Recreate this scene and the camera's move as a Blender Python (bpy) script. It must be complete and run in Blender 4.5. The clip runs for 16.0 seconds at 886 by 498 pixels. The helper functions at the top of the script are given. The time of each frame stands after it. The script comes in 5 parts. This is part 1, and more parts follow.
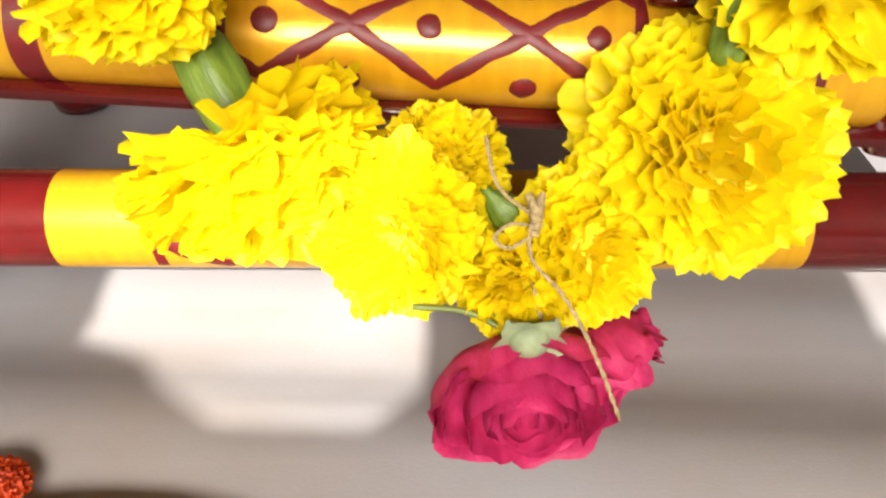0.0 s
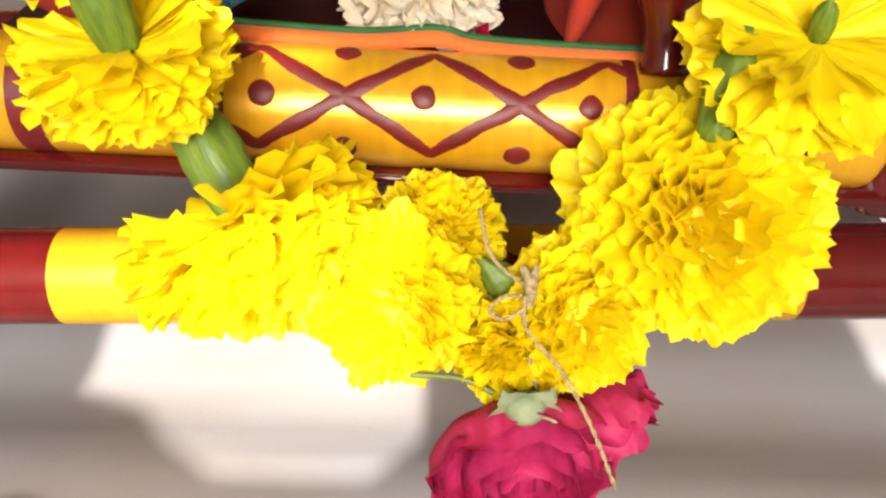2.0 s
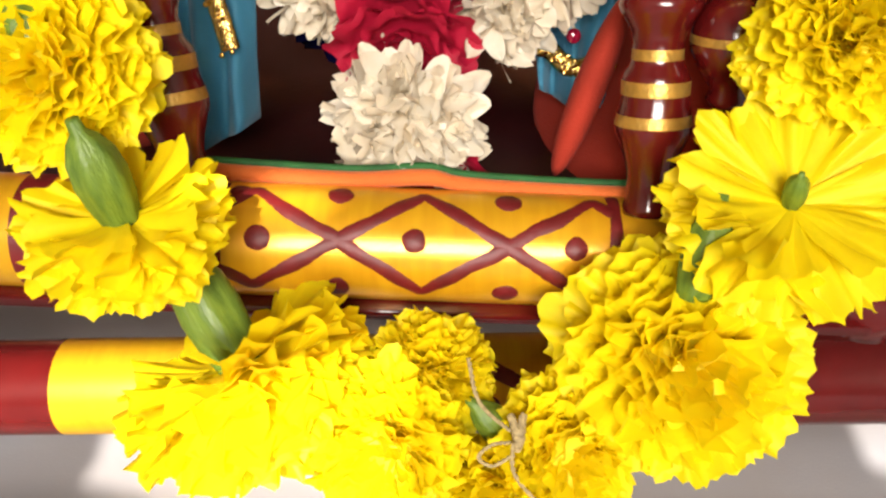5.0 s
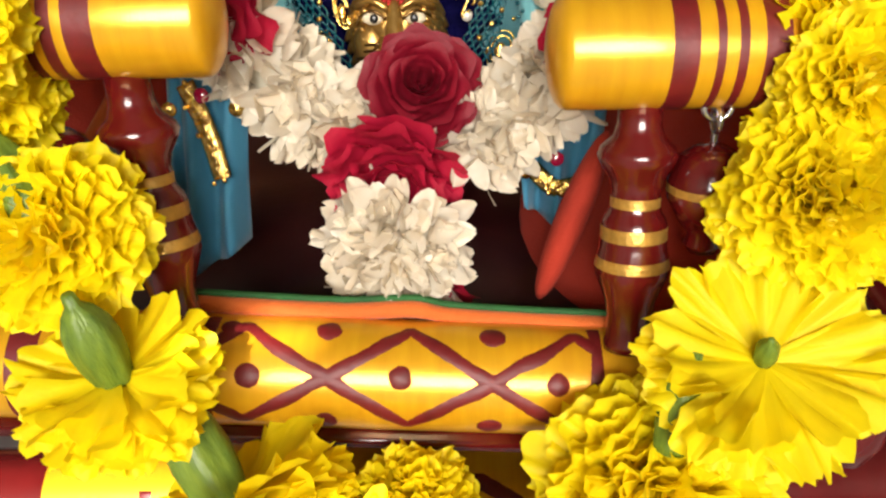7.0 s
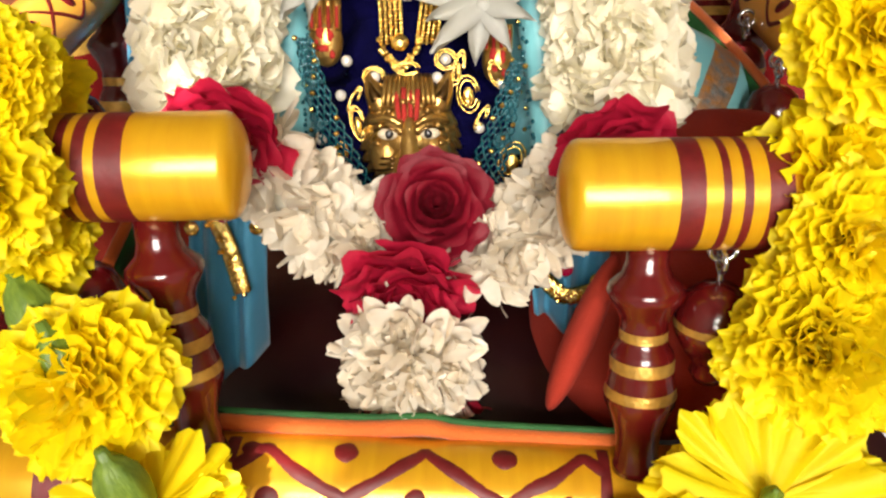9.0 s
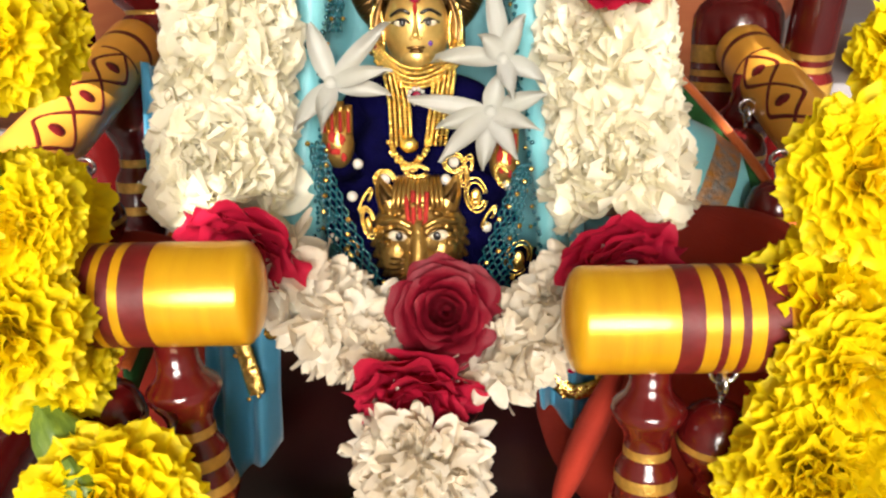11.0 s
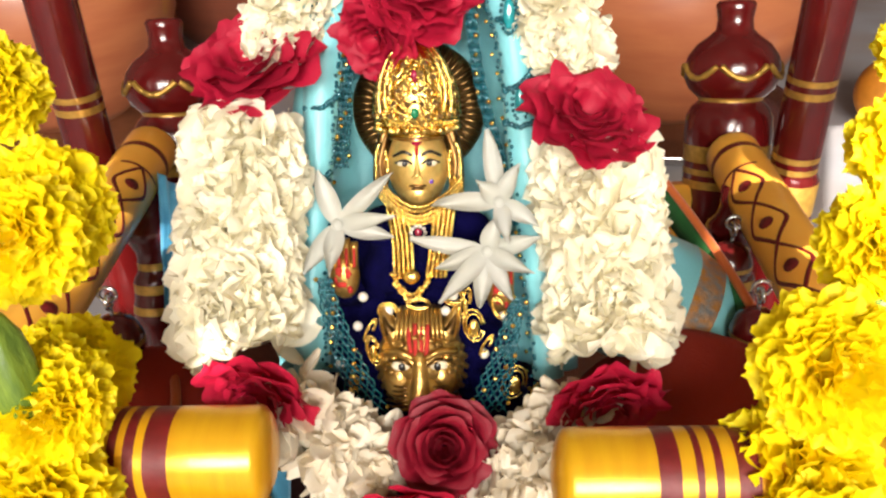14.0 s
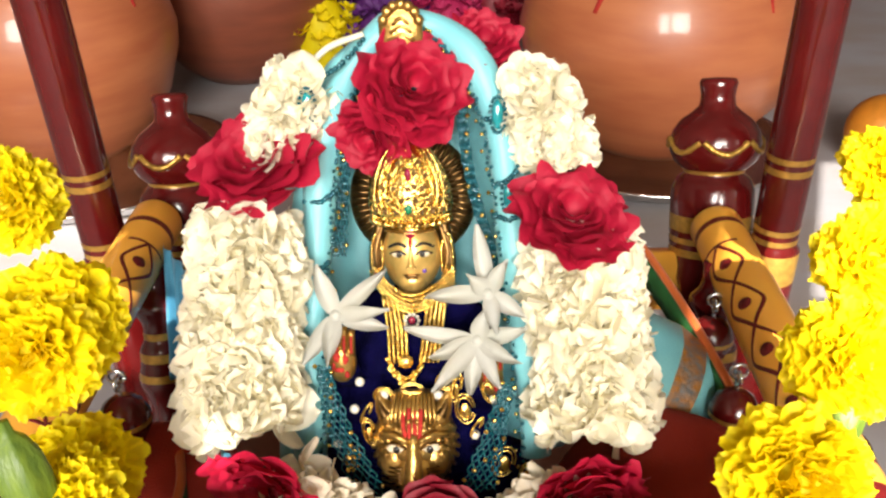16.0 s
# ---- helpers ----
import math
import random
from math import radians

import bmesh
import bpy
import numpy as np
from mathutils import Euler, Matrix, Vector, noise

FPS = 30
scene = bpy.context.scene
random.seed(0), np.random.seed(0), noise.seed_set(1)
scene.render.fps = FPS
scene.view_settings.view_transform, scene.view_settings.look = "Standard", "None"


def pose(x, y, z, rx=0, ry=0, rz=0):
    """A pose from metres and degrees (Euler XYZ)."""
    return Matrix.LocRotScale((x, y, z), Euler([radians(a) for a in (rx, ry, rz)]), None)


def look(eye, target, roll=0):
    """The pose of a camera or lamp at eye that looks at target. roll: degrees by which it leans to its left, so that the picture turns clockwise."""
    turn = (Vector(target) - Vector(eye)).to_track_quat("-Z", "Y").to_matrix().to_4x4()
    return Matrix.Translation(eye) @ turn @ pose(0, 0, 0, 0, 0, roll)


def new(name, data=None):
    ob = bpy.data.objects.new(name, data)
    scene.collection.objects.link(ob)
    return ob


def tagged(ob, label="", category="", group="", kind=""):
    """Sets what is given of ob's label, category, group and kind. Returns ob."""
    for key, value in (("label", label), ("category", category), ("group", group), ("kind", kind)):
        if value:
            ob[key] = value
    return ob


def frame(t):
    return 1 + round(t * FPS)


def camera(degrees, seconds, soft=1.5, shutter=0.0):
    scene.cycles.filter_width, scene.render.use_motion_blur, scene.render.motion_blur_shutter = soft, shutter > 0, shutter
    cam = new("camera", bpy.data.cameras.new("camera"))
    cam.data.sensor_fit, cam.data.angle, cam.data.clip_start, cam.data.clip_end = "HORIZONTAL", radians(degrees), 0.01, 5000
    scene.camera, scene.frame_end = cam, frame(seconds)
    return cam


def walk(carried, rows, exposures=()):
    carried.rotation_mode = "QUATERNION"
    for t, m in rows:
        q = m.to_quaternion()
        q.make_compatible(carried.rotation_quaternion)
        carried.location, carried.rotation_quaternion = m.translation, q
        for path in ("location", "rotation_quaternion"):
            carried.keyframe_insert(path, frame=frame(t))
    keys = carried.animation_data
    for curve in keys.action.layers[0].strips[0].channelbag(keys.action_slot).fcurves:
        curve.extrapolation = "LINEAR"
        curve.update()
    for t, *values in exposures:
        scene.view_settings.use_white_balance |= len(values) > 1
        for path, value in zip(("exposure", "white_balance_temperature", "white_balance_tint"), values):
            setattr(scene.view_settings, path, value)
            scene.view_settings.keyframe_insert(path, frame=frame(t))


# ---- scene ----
from mathutils import geometry

cam = camera(57.0, 16.0, soft=2.4)
METRES, EYE, TILT, LEAN, TURN = 0.22, 0.232, -38.0, 0.0, 0.0
ROWS = [
    (0.0, 0.0, 0.0, 0.0, -0.0, 0.0, -0.0),
    (0.5, 0.0015, -0.0043, 0.0115, 0.0, 0.23, 0.19),
    (1.0, 0.003, -0.0089, 0.0272, 0.01, 0.49, 0.32),
    (1.5, 0.0047, -0.0104, 0.0432, 0.05, 0.74, 0.48),
    (2.0, 0.0066, -0.012, 0.0593, 0.11, 1.09, 0.54),
    (2.5, 0.0103, -0.0143, 0.0734, 0.18, 1.42, 0.57),
    (3.0, 0.0153, -0.0173, 0.0881, 0.19, 1.8, 0.57),
    (5.5, 0.0257, -0.054, 0.2315, 0.26, 2.9, 1.01),
    (6.0, 0.0307, -0.0631, 0.2663, 0.23, 3.39, 1.0),
    (6.5, 0.0332, -0.0707, 0.2982, 0.05, 3.88, 1.2),
    (7.0, 0.0373, -0.0802, 0.3313, -0.03, 4.25, 1.08),
    (7.5, 0.0387, -0.0894, 0.3654, -0.1, 4.53, 1.02),
    (8.0, 0.0362, -0.102, 0.4015, -0.08, 4.8, 1.03),
    (8.5, 0.0325, -0.1135, 0.433, 0.11, 5.05, 0.96),
    (9.0, 0.0275, -0.126, 0.4681, 0.27, 5.31, 0.86),
    (11.5, 0.0283, -0.1893, 0.6302, 0.93, 6.41, 0.88),
    (12.0, 0.0317, -0.2068, 0.6684, 1.05, 6.46, 0.84),
    (12.5, 0.0328, -0.2236, 0.7003, 1.11, 6.6, 0.88),
    (13.0, 0.0331, -0.2423, 0.7314, 1.19, 6.85, 0.92),
    (13.5, 0.0372, -0.2587, 0.7573, 1.25, 6.89, 0.9),
    (14.0, 0.0451, -0.2774, 0.7897, 1.33, 6.6, 0.88),
    (14.5, 0.0513, -0.2961, 0.8202, 1.35, 6.76, 0.89),
    (15.0, 0.055, -0.3194, 0.8541, 1.39, 6.99, 0.9),
    (15.5, 0.0578, -0.3425, 0.8856, 1.44, 7.21, 0.98),
    (16.0, 0.0631, -0.3653, 0.9132, 1.37, 7.39, 0.94),
]
walk(cam, [(t, pose(0, 0, EYE, TILT, LEAN, TURN) @ pose(METRES * x, METRES * y, METRES * z, 90 + pitch, roll, yaw)) for t, x, y, z, yaw, pitch, roll in ROWS], [(0.0, 1.22, 6500, 10), (3.0, 1.24, 6500, 10), (7.0, 1.12, 6500, 10), (9.0, 1.14, 6500, 10), (12.0, 1.24, 6500, 10), (16.0, 1.40, 6500, 10)])

# ---- world, sun and exposure ----
world = bpy.data.worlds.new("sky")
scene.world = world
world.use_nodes = True
wn = world.node_tree.nodes
sky = wn.new("ShaderNodeTexSky")
sky.sky_type = "NISHITA"
sky.sun_disc = False
sky.sun_elevation = radians(40)
sky.sun_rotation = radians(180)
sky.altitude = 200
sky.dust_density = 7.0
wn["Background"].inputs["Strength"].default_value = 0.15
world.node_tree.links.new(sky.outputs["Color"], wn["Background"].inputs["Color"])
sun_data = bpy.data.lights.new("sun", "SUN")
sun_data.energy, sun_data.angle, sun_data.color = 5.0, radians(0.16), (1.0, 0.94, 0.86)
sun = new("sun", sun_data)
SUN_WAY = Vector((0.0, -math.cos(radians(40)), math.sin(radians(40))))
sun.matrix_world = look(SUN_WAY * 3, (0, 0, 0))

# added area lamp for soft frontal light, set in an unseen window opening
WX0, WX1, WZ0, WZ1 = -0.70, 0.70, 1.00, 1.95
day = bpy.data.lights.new("added_daylight", "AREA")
day.shape, day.size, day.size_y = "RECTANGLE", WX1 - WX0, WZ1 - WZ0
day.energy, day.color = 66.0, (1.0, 0.935, 0.86)
day_ob = new("added_daylight", day)
day_ob.matrix_world = look(((WX0 + WX1) / 2, -2.31, (WZ0 + WZ1) / 2), ((WX0 + WX1) / 2, 0, 0.6))

# ---- materials ----


def mat(name, col, rough=0.5, metal=0.0, var=0.0, scale=60.0, bump=0.0, bscale=300.0, coat=0.0, sheen=0.0, trans=0.0, island=0.0, sss=0.0, tint=None, stretch=(1, 1, 1), fac2=0.0):
    """A surface with a colour that wanders at two scales, a fine relief and its gloss."""
    m = bpy.data.materials.new(name)
    m.use_nodes = True
    n, l = m.node_tree.nodes, m.node_tree.links
    b = n["Principled BSDF"]
    b.inputs["Roughness"].default_value, b.inputs["Metallic"].default_value = rough, metal
    b.inputs["Coat Weight"].default_value, b.inputs["Coat Roughness"].default_value = coat, 0.08
    b.inputs["Sheen Weight"].default_value = sheen
    if sss:
        b.inputs["Subsurface Weight"].default_value = sss
        b.inputs["Subsurface Radius"].default_value = (0.6, 0.45, 0.2)
        b.inputs["Subsurface Scale"].default_value = 0.004
    tc = n.new("ShaderNodeTexCoord")
    mp = n.new("ShaderNodeMapping")
    mp.inputs["Scale"].default_value = stretch
    l.new(tc.outputs["Object"], mp.inputs["Vector"])
    no = n.new("ShaderNodeTexNoise")
    no.inputs["Scale"].default_value, no.inputs["Detail"].default_value = scale, 5
    l.new(mp.outputs["Vector"], no.inputs["Vector"])
    ramp = n.new("ShaderNodeValToRGB")
    ramp.color_ramp.elements[0].position, ramp.color_ramp.elements[1].position = 0.3, 0.7
    other = tint or tuple(c * (1 - var) for c in col)
    ramp.color_ramp.elements[0].color, ramp.color_ramp.elements[1].color = (*other, 1), (*col, 1)
    l.new(no.outputs["Fac"], ramp.inputs["Fac"])
    hsv = n.new("ShaderNodeHueSaturation")
    l.new(ramp.outputs["Color"], hsv.inputs["Color"])
    if island:
        geo, oi = n.new("ShaderNodeNewGeometry"), n.new("ShaderNodeObjectInfo")
        add = n.new("ShaderNodeMath")
        add.operation = "ADD"
        l.new(geo.outputs["Random Per Island"], add.inputs[0])
        l.new(oi.outputs["Random"], add.inputs[1])
        mr = n.new("ShaderNodeMapRange")
        mr.inputs["From Max"].default_value = 2.0
        mr.inputs["To Min"].default_value, mr.inputs["To Max"].default_value = 1 - island, 1 + island * 0.6
        l.new(add.outputs[0], mr.inputs["Value"])
        l.new(mr.outputs[0], hsv.inputs["Value"])
    l.new(hsv.outputs["Color"], b.inputs["Base Color"])
    if bump:
        n2 = n.new("ShaderNodeTexNoise")
        n2.inputs["Scale"].default_value, n2.inputs["Detail"].default_value = bscale, 3
        l.new(mp.outputs["Vector"], n2.inputs["Vector"])
        bu = n.new("ShaderNodeBump")
        bu.inputs["Strength"].default_value, bu.inputs["Distance"].default_value = bump, 0.001
        l.new(n2.outputs["Fac"], bu.inputs["Height"])
        l.new(bu.outputs["Normal"], b.inputs["Normal"])
    if trans:
        tr, mix = n.new("ShaderNodeBsdfTranslucent"), n.new("ShaderNodeMixShader")
        l.new(hsv.outputs["Color"], tr.inputs["Color"])
        mix.inputs["Fac"].default_value = trans
        l.new(b.outputs["BSDF"], mix.inputs[1])
        l.new(tr.outputs["BSDF"], mix.inputs[2])
        l.new(mix.outputs["Shader"], n["Material Output"].inputs["Surface"])
    return m


M_YPAINT = mat("yellow_lacquer", (0.74, 0.40, 0.012), 0.30, 0.35, tint=(0.65, 0.32, 0.009), scale=30, bump=0.07, bscale=260, coat=0.2, stretch=(8, 1, 1))
M_OPAINT = mat("orange_lacquer", (0.90, 0.47, 0.06), 0.35, 0.0, tint=(0.86, 0.36, 0.04), scale=40, bump=0.1, coat=0.4)
M_MAROON = mat("maroon_lacquer", (0.098, 0.005, 0.005), 0.20, 0.0, tint=(0.075, 0.004, 0.004), scale=80, bump=0.08, coat=0.4)
M_LINE = mat("maroon_brush_paint", (0.15, 0.006, 0.007), 0.50, 0.0, var=0.35, scale=200, bump=0.2)
M_GOLDP = mat("gold_paint", (0.62, 0.36, 0.07), 0.35, 0.6, var=0.4, scale=300, bump=0.3, bscale=900)
M_BOARD = mat("dark_maroon_board", (0.022, 0.0015, 0.002), 0.36, 0.0, var=0.5, scale=40, bump=0.10)
M_CLOTH = mat("white_cloth", (0.31, 0.315, 0.345), 0.9, 0.0, tint=(0.275, 0.235, 0.21), scale=5, bump=0.10, bscale=700, stretch=(1, 1.8, 1))
M_MARI = mat("marigold_petal", (0.98, 0.850, 0.002), 0.6, 0.0, tint=(0.97, 0.80, 0.002), scale=90, bump=0.10, bscale=600, trans=0.46, island=0.08)
M_CALYX = mat("green_calyx", (0.16, 0.24, 0.025), 0.45, 0.0, tint=(0.07, 0.13, 0.015), scale=90, bump=0.3, bscale=300, stretch=(4, 4, 1))
M_STEM = mat("green_stem", (0.19, 0.24, 0.05), 0.5, 0.0, var=0.4, scale=120)
M_SEPAL = mat("pale_sepal", (0.30, 0.36, 0.20), 0.6, 0.0, var=0.4, scale=200, bump=0.2)
M_PINK = mat("pink_rose_petal", (0.60, 0.035, 0.16), 0.6, 0.0, tint=(0.44, 0.012, 0.085), scale=1.8, bump=0.3, bscale=14, trans=0.2, island=0.25, stretch=(3, 3, 1))
M_RED = mat("red_rose_petal", (0.28, 0.002, 0.020), 0.55, 0.0, tint=(0.14, 0.001, 0.008), scale=60, bump=0.2, bscale=500, trans=0.2, island=0.22)
M_CRIM = mat("crimson_rose_petal", (0.50, 0.005, 0.044), 0.6, 0.0, tint=(0.34, 0.002, 0.022), scale=60, bump=0.2, bscale=500, trans=0.25, island=0.22)
M_JAS = mat("jasmine_petal", (0.97, 0.945, 0.81), 0.42, 0.0, tint=(0.95, 0.89, 0.68), scale=60, bump=0.05, bscale=500, trans=0.36, island=0.06)
# beige tinge; also darker, putting the lower garland's shade into the colour
M_JASSHADE = mat("tan_shaded_jasmine_petal", (0.85, 0.81, 0.70), 0.45, 0.0, tint=(0.74, 0.63, 0.46), scale=110, bump=0.06, bscale=500, trans=0.30, island=0.16)
M_STAR = mat("white_star_petal", (0.60, 0.60, 0.56), 0.42, 0.0, tint=(0.50, 0.50, 0.43), scale=60, bump=0.08, bscale=400, trans=0.3)
M_TWINE = mat("jute_twine", (0.52, 0.40, 0.20), 0.9, 0.0, var=0.5, scale=700, bump=0.8, bscale=1500)
M_BRASS = mat("aged_brass", (0.66, 0.42, 0.12), 0.30, 0.88, tint=(0.34, 0.19, 0.05), scale=120, bump=0.3, bscale=500)
M_FACE = mat("polished_brass", (0.90, 0.62, 0.20), 0.34, 0.72, tint=(0.66, 0.43, 0.12), scale=200, bump=0.1, bscale=700)
M_BRONZE = mat("dark_bronze", (0.30, 0.17, 0.06), 0.35, 1.0, var=0.6, scale=150, bump=0.3)
M_GOLD = mat("bright_gold", (0.95, 0.66, 0.18), 0.16, 1.0, var=0.35, scale=260, bump=0.4, bscale=900)
M_NAVY = mat("navy_velvet", (0.0022, 0.0015, 0.040), 0.95, 0.0, var=0.6, scale=90, bump=0.5, bscale=600)
for node in M_NAVY.node_tree.nodes:
    if node.type == "BSDF_PRINCIPLED":
        node.inputs["Specular IOR Level"].default_value = 0.08
M_TURQ = mat("turquoise_satin", (0.22, 0.58, 0.62), 0.45, 0.0, tint=(0.15, 0.45, 0.52), scale=35, bump=0.15, bscale=700, sheen=0.1)
M_TEAL = mat("teal_beads", (0.01, 0.13, 0.17), 0.2, 0.3, var=0.5, scale=500, coat=0.6)
M_SKYB = mat("sky_blue_cloth", (0.10, 0.42, 0.62), 0.6, 0.0, tint=(0.06, 0.30, 0.48), scale=40, bump=0.25, sheen=0.3)
M_ORCL = mat("orange_cotton", (0.62, 0.13, 0.012), 0.8, 0.0, tint=(0.60, 0.12, 0.015), scale=60, bump=0.4, bscale=1200, sheen=0.2)
M_GRCL = mat("green_piping", (0.015, 0.11, 0.02), 0.75, 0.0, var=0.4, scale=120, bump=0.3, bscale=1200)
M_REDCL = mat("rust_red_cotton", (0.36, 0.024, 0.007), 0.9, 0.0, tint=(0.27, 0.016, 0.005), scale=40, bump=0.5, bscale=1500)
M_PEARL = mat("pearl", (0.72, 0.68, 0.60), 0.15, 0.2, var=0.2, coat=0.8)
M_KUM = mat("red_powder", (0.42, 0.018, 0.01), 0.85, 0.0, var=0.3, scale=400, bump=0.4)
M_RUBY = mat("ruby_glass", (0.25, 0.004, 0.03), 0.1, 0.0, coat=1.0)
M_EMER = mat("emerald_glass", (0.01, 0.16, 0.06), 0.1, 0.0, coat=1.0)
M_AMETH = mat("violet_glass", (0.12, 0.04, 0.32), 0.1, 0.0, coat=1.0)
M_WHITE = mat("eye_enamel", (0.62, 0.54, 0.38), 0.3)
M_BLACK = mat("black_enamel", (0.012, 0.01, 0.01), 0.3)
M_TERRA = mat("terracotta", (0.46, 0.155, 0.06), 0.42, 0.0, tint=(0.36, 0.10, 0.04), scale=9, bump=0.15, bscale=120, coat=0.35, stretch=(1, 1, 5))
M_DTERRA = mat("dark_terracotta", (0.23, 0.06, 0.028), 0.5, 0.0, tint=(0.16, 0.04, 0.02), scale=9, bump=0.15, coat=0.2, stretch=(1, 1, 5))
M_STEEL = mat("steel_tray", (0.66, 0.65, 0.64), 0.22, 1.0, var=0.2, scale=40, bump=0.05)
M_ORANGE = mat("orange_peel", (0.66, 0.24, 0.02), 0.45, 0.0, var=0.25, scale=60, bump=0.4, bscale=500)
M_WALL = mat("maroon_backcloth", (0.13, 0.035, 0.028), 0.9, 0.0, tint=(0.08, 0.02, 0.018), scale=4, bump=0.3, bscale=200)
M_ORPET = mat("orange_petal", (0.75, 0.10, 0.01), 0.5, 0.0, tint=(0.6, 0.05, 0.01), scale=80, trans=0.25, island=0.15)
M_PURPLE = mat("purple_petal", (0.13, 0.02, 0.20), 0.6, 0.0, var=0.4, trans=0.2)
M_PLASTER = mat("cream_plaster", (0.28, 0.24, 0.20), 0.9, 0.0, var=0.15, scale=3, bump=0.2, bscale=60)
M_BRAID = mat("gold_braid", (0.60, 0.27, 0.05), 0.4, 0.6, tint=(0.25, 0.30, 0.32), scale=260, bump=0.8, bscale=500)
M_GEMT = mat("turquoise_gem", (0.01, 0.30, 0.34), 0.2, 0.1, var=0.4, scale=400, coat=0.8)

# ---- mesh helpers ----


def obj(name, bm, mats, parent=None, label="", smooth=True):
    me = bpy.data.meshes.new(name)
    bm.to_mesh(me)
    bm.free()
    for m in mats if isinstance(mats, (list, tuple)) else [mats]:
        me.materials.append(m)
    if smooth:
        me.polygons.foreach_set("use_smooth", [True] * len(me.polygons))
    ob = new(name, me)
    if parent:
        ob.parent = parent
    if label:
        ob["label"] = label
    return ob


def part(name, bm, material, parent, label=""):
    return obj(name, bm, material, parent, label)


def share(name, mesh, m, parent):
    ob = new(name, mesh)
    ob.parent = parent
    ob.matrix_local = m
    return ob


def thing(name, m, label, category, group="", kind=""):
    e = new(name)
    e.empty_display_size = 0.01
    e.matrix_world = m
    return tagged(e, label, category, group, kind)


def frame_to(p, axis, up=(0, 0, 1), roll=0.0):
    """A pose at p whose z points along axis."""
    z = Vector(axis).normalized()
    x = Vector(up).cross(z)
    if x.length < 1e-4:
        x = Vector((1, 0, 0)).cross(z)
    x.normalize()
    y = z.cross(x)
    m = Matrix((x, y, z)).transposed().to_4x4()
    return Matrix.Translation(p) @ m @ pose(0, 0, 0, 0, 0, roll)


def lathe(bm, profile, m=Matrix(), seg=40, mi=0, bands=()):
    """Turns (radius, z) pairs round z. bands: (z0, z1, material) picks by height."""
    rings = []
    for r, z in profile:
        rings.append([bm.verts.new(m @ Vector((r * math.cos(a), r * math.sin(a), z))) for a in (2 * math.pi * i / seg for i in range(seg))])
    for k in range(len(rings) - 1):
        zc = (profile[k][1] + profile[k + 1][1]) / 2
        idx = mi
        for z0, z1, b in bands:
            if z0 <= zc <= z1:
                idx = b
        for i in range(seg):
            j = (i + 1) % seg
            f = bm.faces.new((rings[k][i], rings[k][j], rings[k + 1][j], rings[k + 1][i]))
            f.material_index = idx
    for ring, flip in ((rings[0], True), (rings[-1], False)):
        if (ring[0].co - ring[seg // 2].co).length > 1e-5:
            f = bm.faces.new(ring[::-1] if flip else ring)
            f.material_index = mi
    return rings


def spline(pts, n):
    """Catmull-Rom through pts, n samples."""
    P = [Vector(p) for p in pts]
    P = [2 * P[0] - P[1]] + P + [2 * P[-1] - P[-2]]
    out, spans = [], len(P) - 3
    for k in range(n):
        u = k / (n - 1) * spans
        i = min(int(u), spans - 1)
        t = u - i
        a, b, c, d = P[i:i + 4]
        out.append(0.5 * ((2 * b) + (c - a) * t + (2 * a - 5 * b + 4 * c - d) * t * t + (3 * b - a - 3 * c + d) * t ** 3))
    return out


def tube(bm, pts, r, n=24, seg=8, mi=0, flat=1.0, twist=0.0):
    """A round rod along pts; r: a number or a function of 0..1; flat: the section's second radius."""
    path = spline(pts, n) if n else [Vector(p) for p in pts]
    n = len(path)
    ref, rings = None, []
    for k in range(n):
        d = (path[min(k + 1, n - 1)] - path[max(k - 1, 0)]).normalized()
        if ref is None:
            ref = d.orthogonal().normalized() if abs(d.y) > 0.99 else d.cross(Vector((0, 1, 0))).normalized()
        ref = (ref - d * ref.dot(d)).normalized()
        s = d.cross(ref)
        rr = r(k / (n - 1)) if callable(r) else r
        ring = []
        for i in range(seg):
            a = 2 * math.pi * i / seg + twist * k
            ring.append(bm.verts.new(path[k] + ref * (rr * math.cos(a)) + s * (rr * flat * math.sin(a))))
        rings.append(ring)
    for k in range(n - 1):
        for i in range(seg):
            j = (i + 1) % seg
            bm.faces.new((rings[k][i], rings[k + 1][i], rings[k + 1][j], rings[k][j])).material_index = mi
    bm.faces.new(rings[0]).material_index = mi
    bm.faces.new(rings[-1][::-1]).material_index = mi


BALLS = {}


def ball(seg):
    """The unit sphere's points and faces."""
    if seg not in BALLS:
        nv = max(4, seg * 2 // 3)
        vs = [Vector((0, 0, 1))]
        for j in range(1, nv):
            t = math.pi * j / nv
            vs += [Vector((math.sin(t) * math.cos(2 * math.pi * i / seg), math.sin(t) * math.sin(2 * math.pi * i / seg), math.cos(t))) for i in range(seg)]
        vs.append(Vector((0, 0, -1)))
        fs, last = [], len(vs) - 1
        for i in range(seg):
            k = (i + 1) % seg
            fs.append((0, 1 + i, 1 + k))
            fs.append((last, last - seg + k, last - seg + i))
            for j in range(nv - 2):
                a = 1 + j * seg
                fs.append((a + i, a + seg + i, a + seg + k, a + k))
        BALLS[seg] = (vs, fs)
    return BALLS[seg]


def blob(bm, c, r, seg=16, mi=0, m=None, rough=0.0, fs=60.0):
    """An ellipsoid of radii r, optionally lumpy."""
    M = (m or Matrix.Translation(c))
    vs, faces = ball(seg)
    made = []
    for p in vs:
        q = Vector((p.x * r[0], p.y * r[1], p.z * r[2]))
        if rough:
            q *= 1 + rough * noise.noise((M @ q) * fs)
        made.append(bm.verts.new(M @ q))
    for f in faces:
        bm.faces.new([made[k] for k in f]).material_index = mi


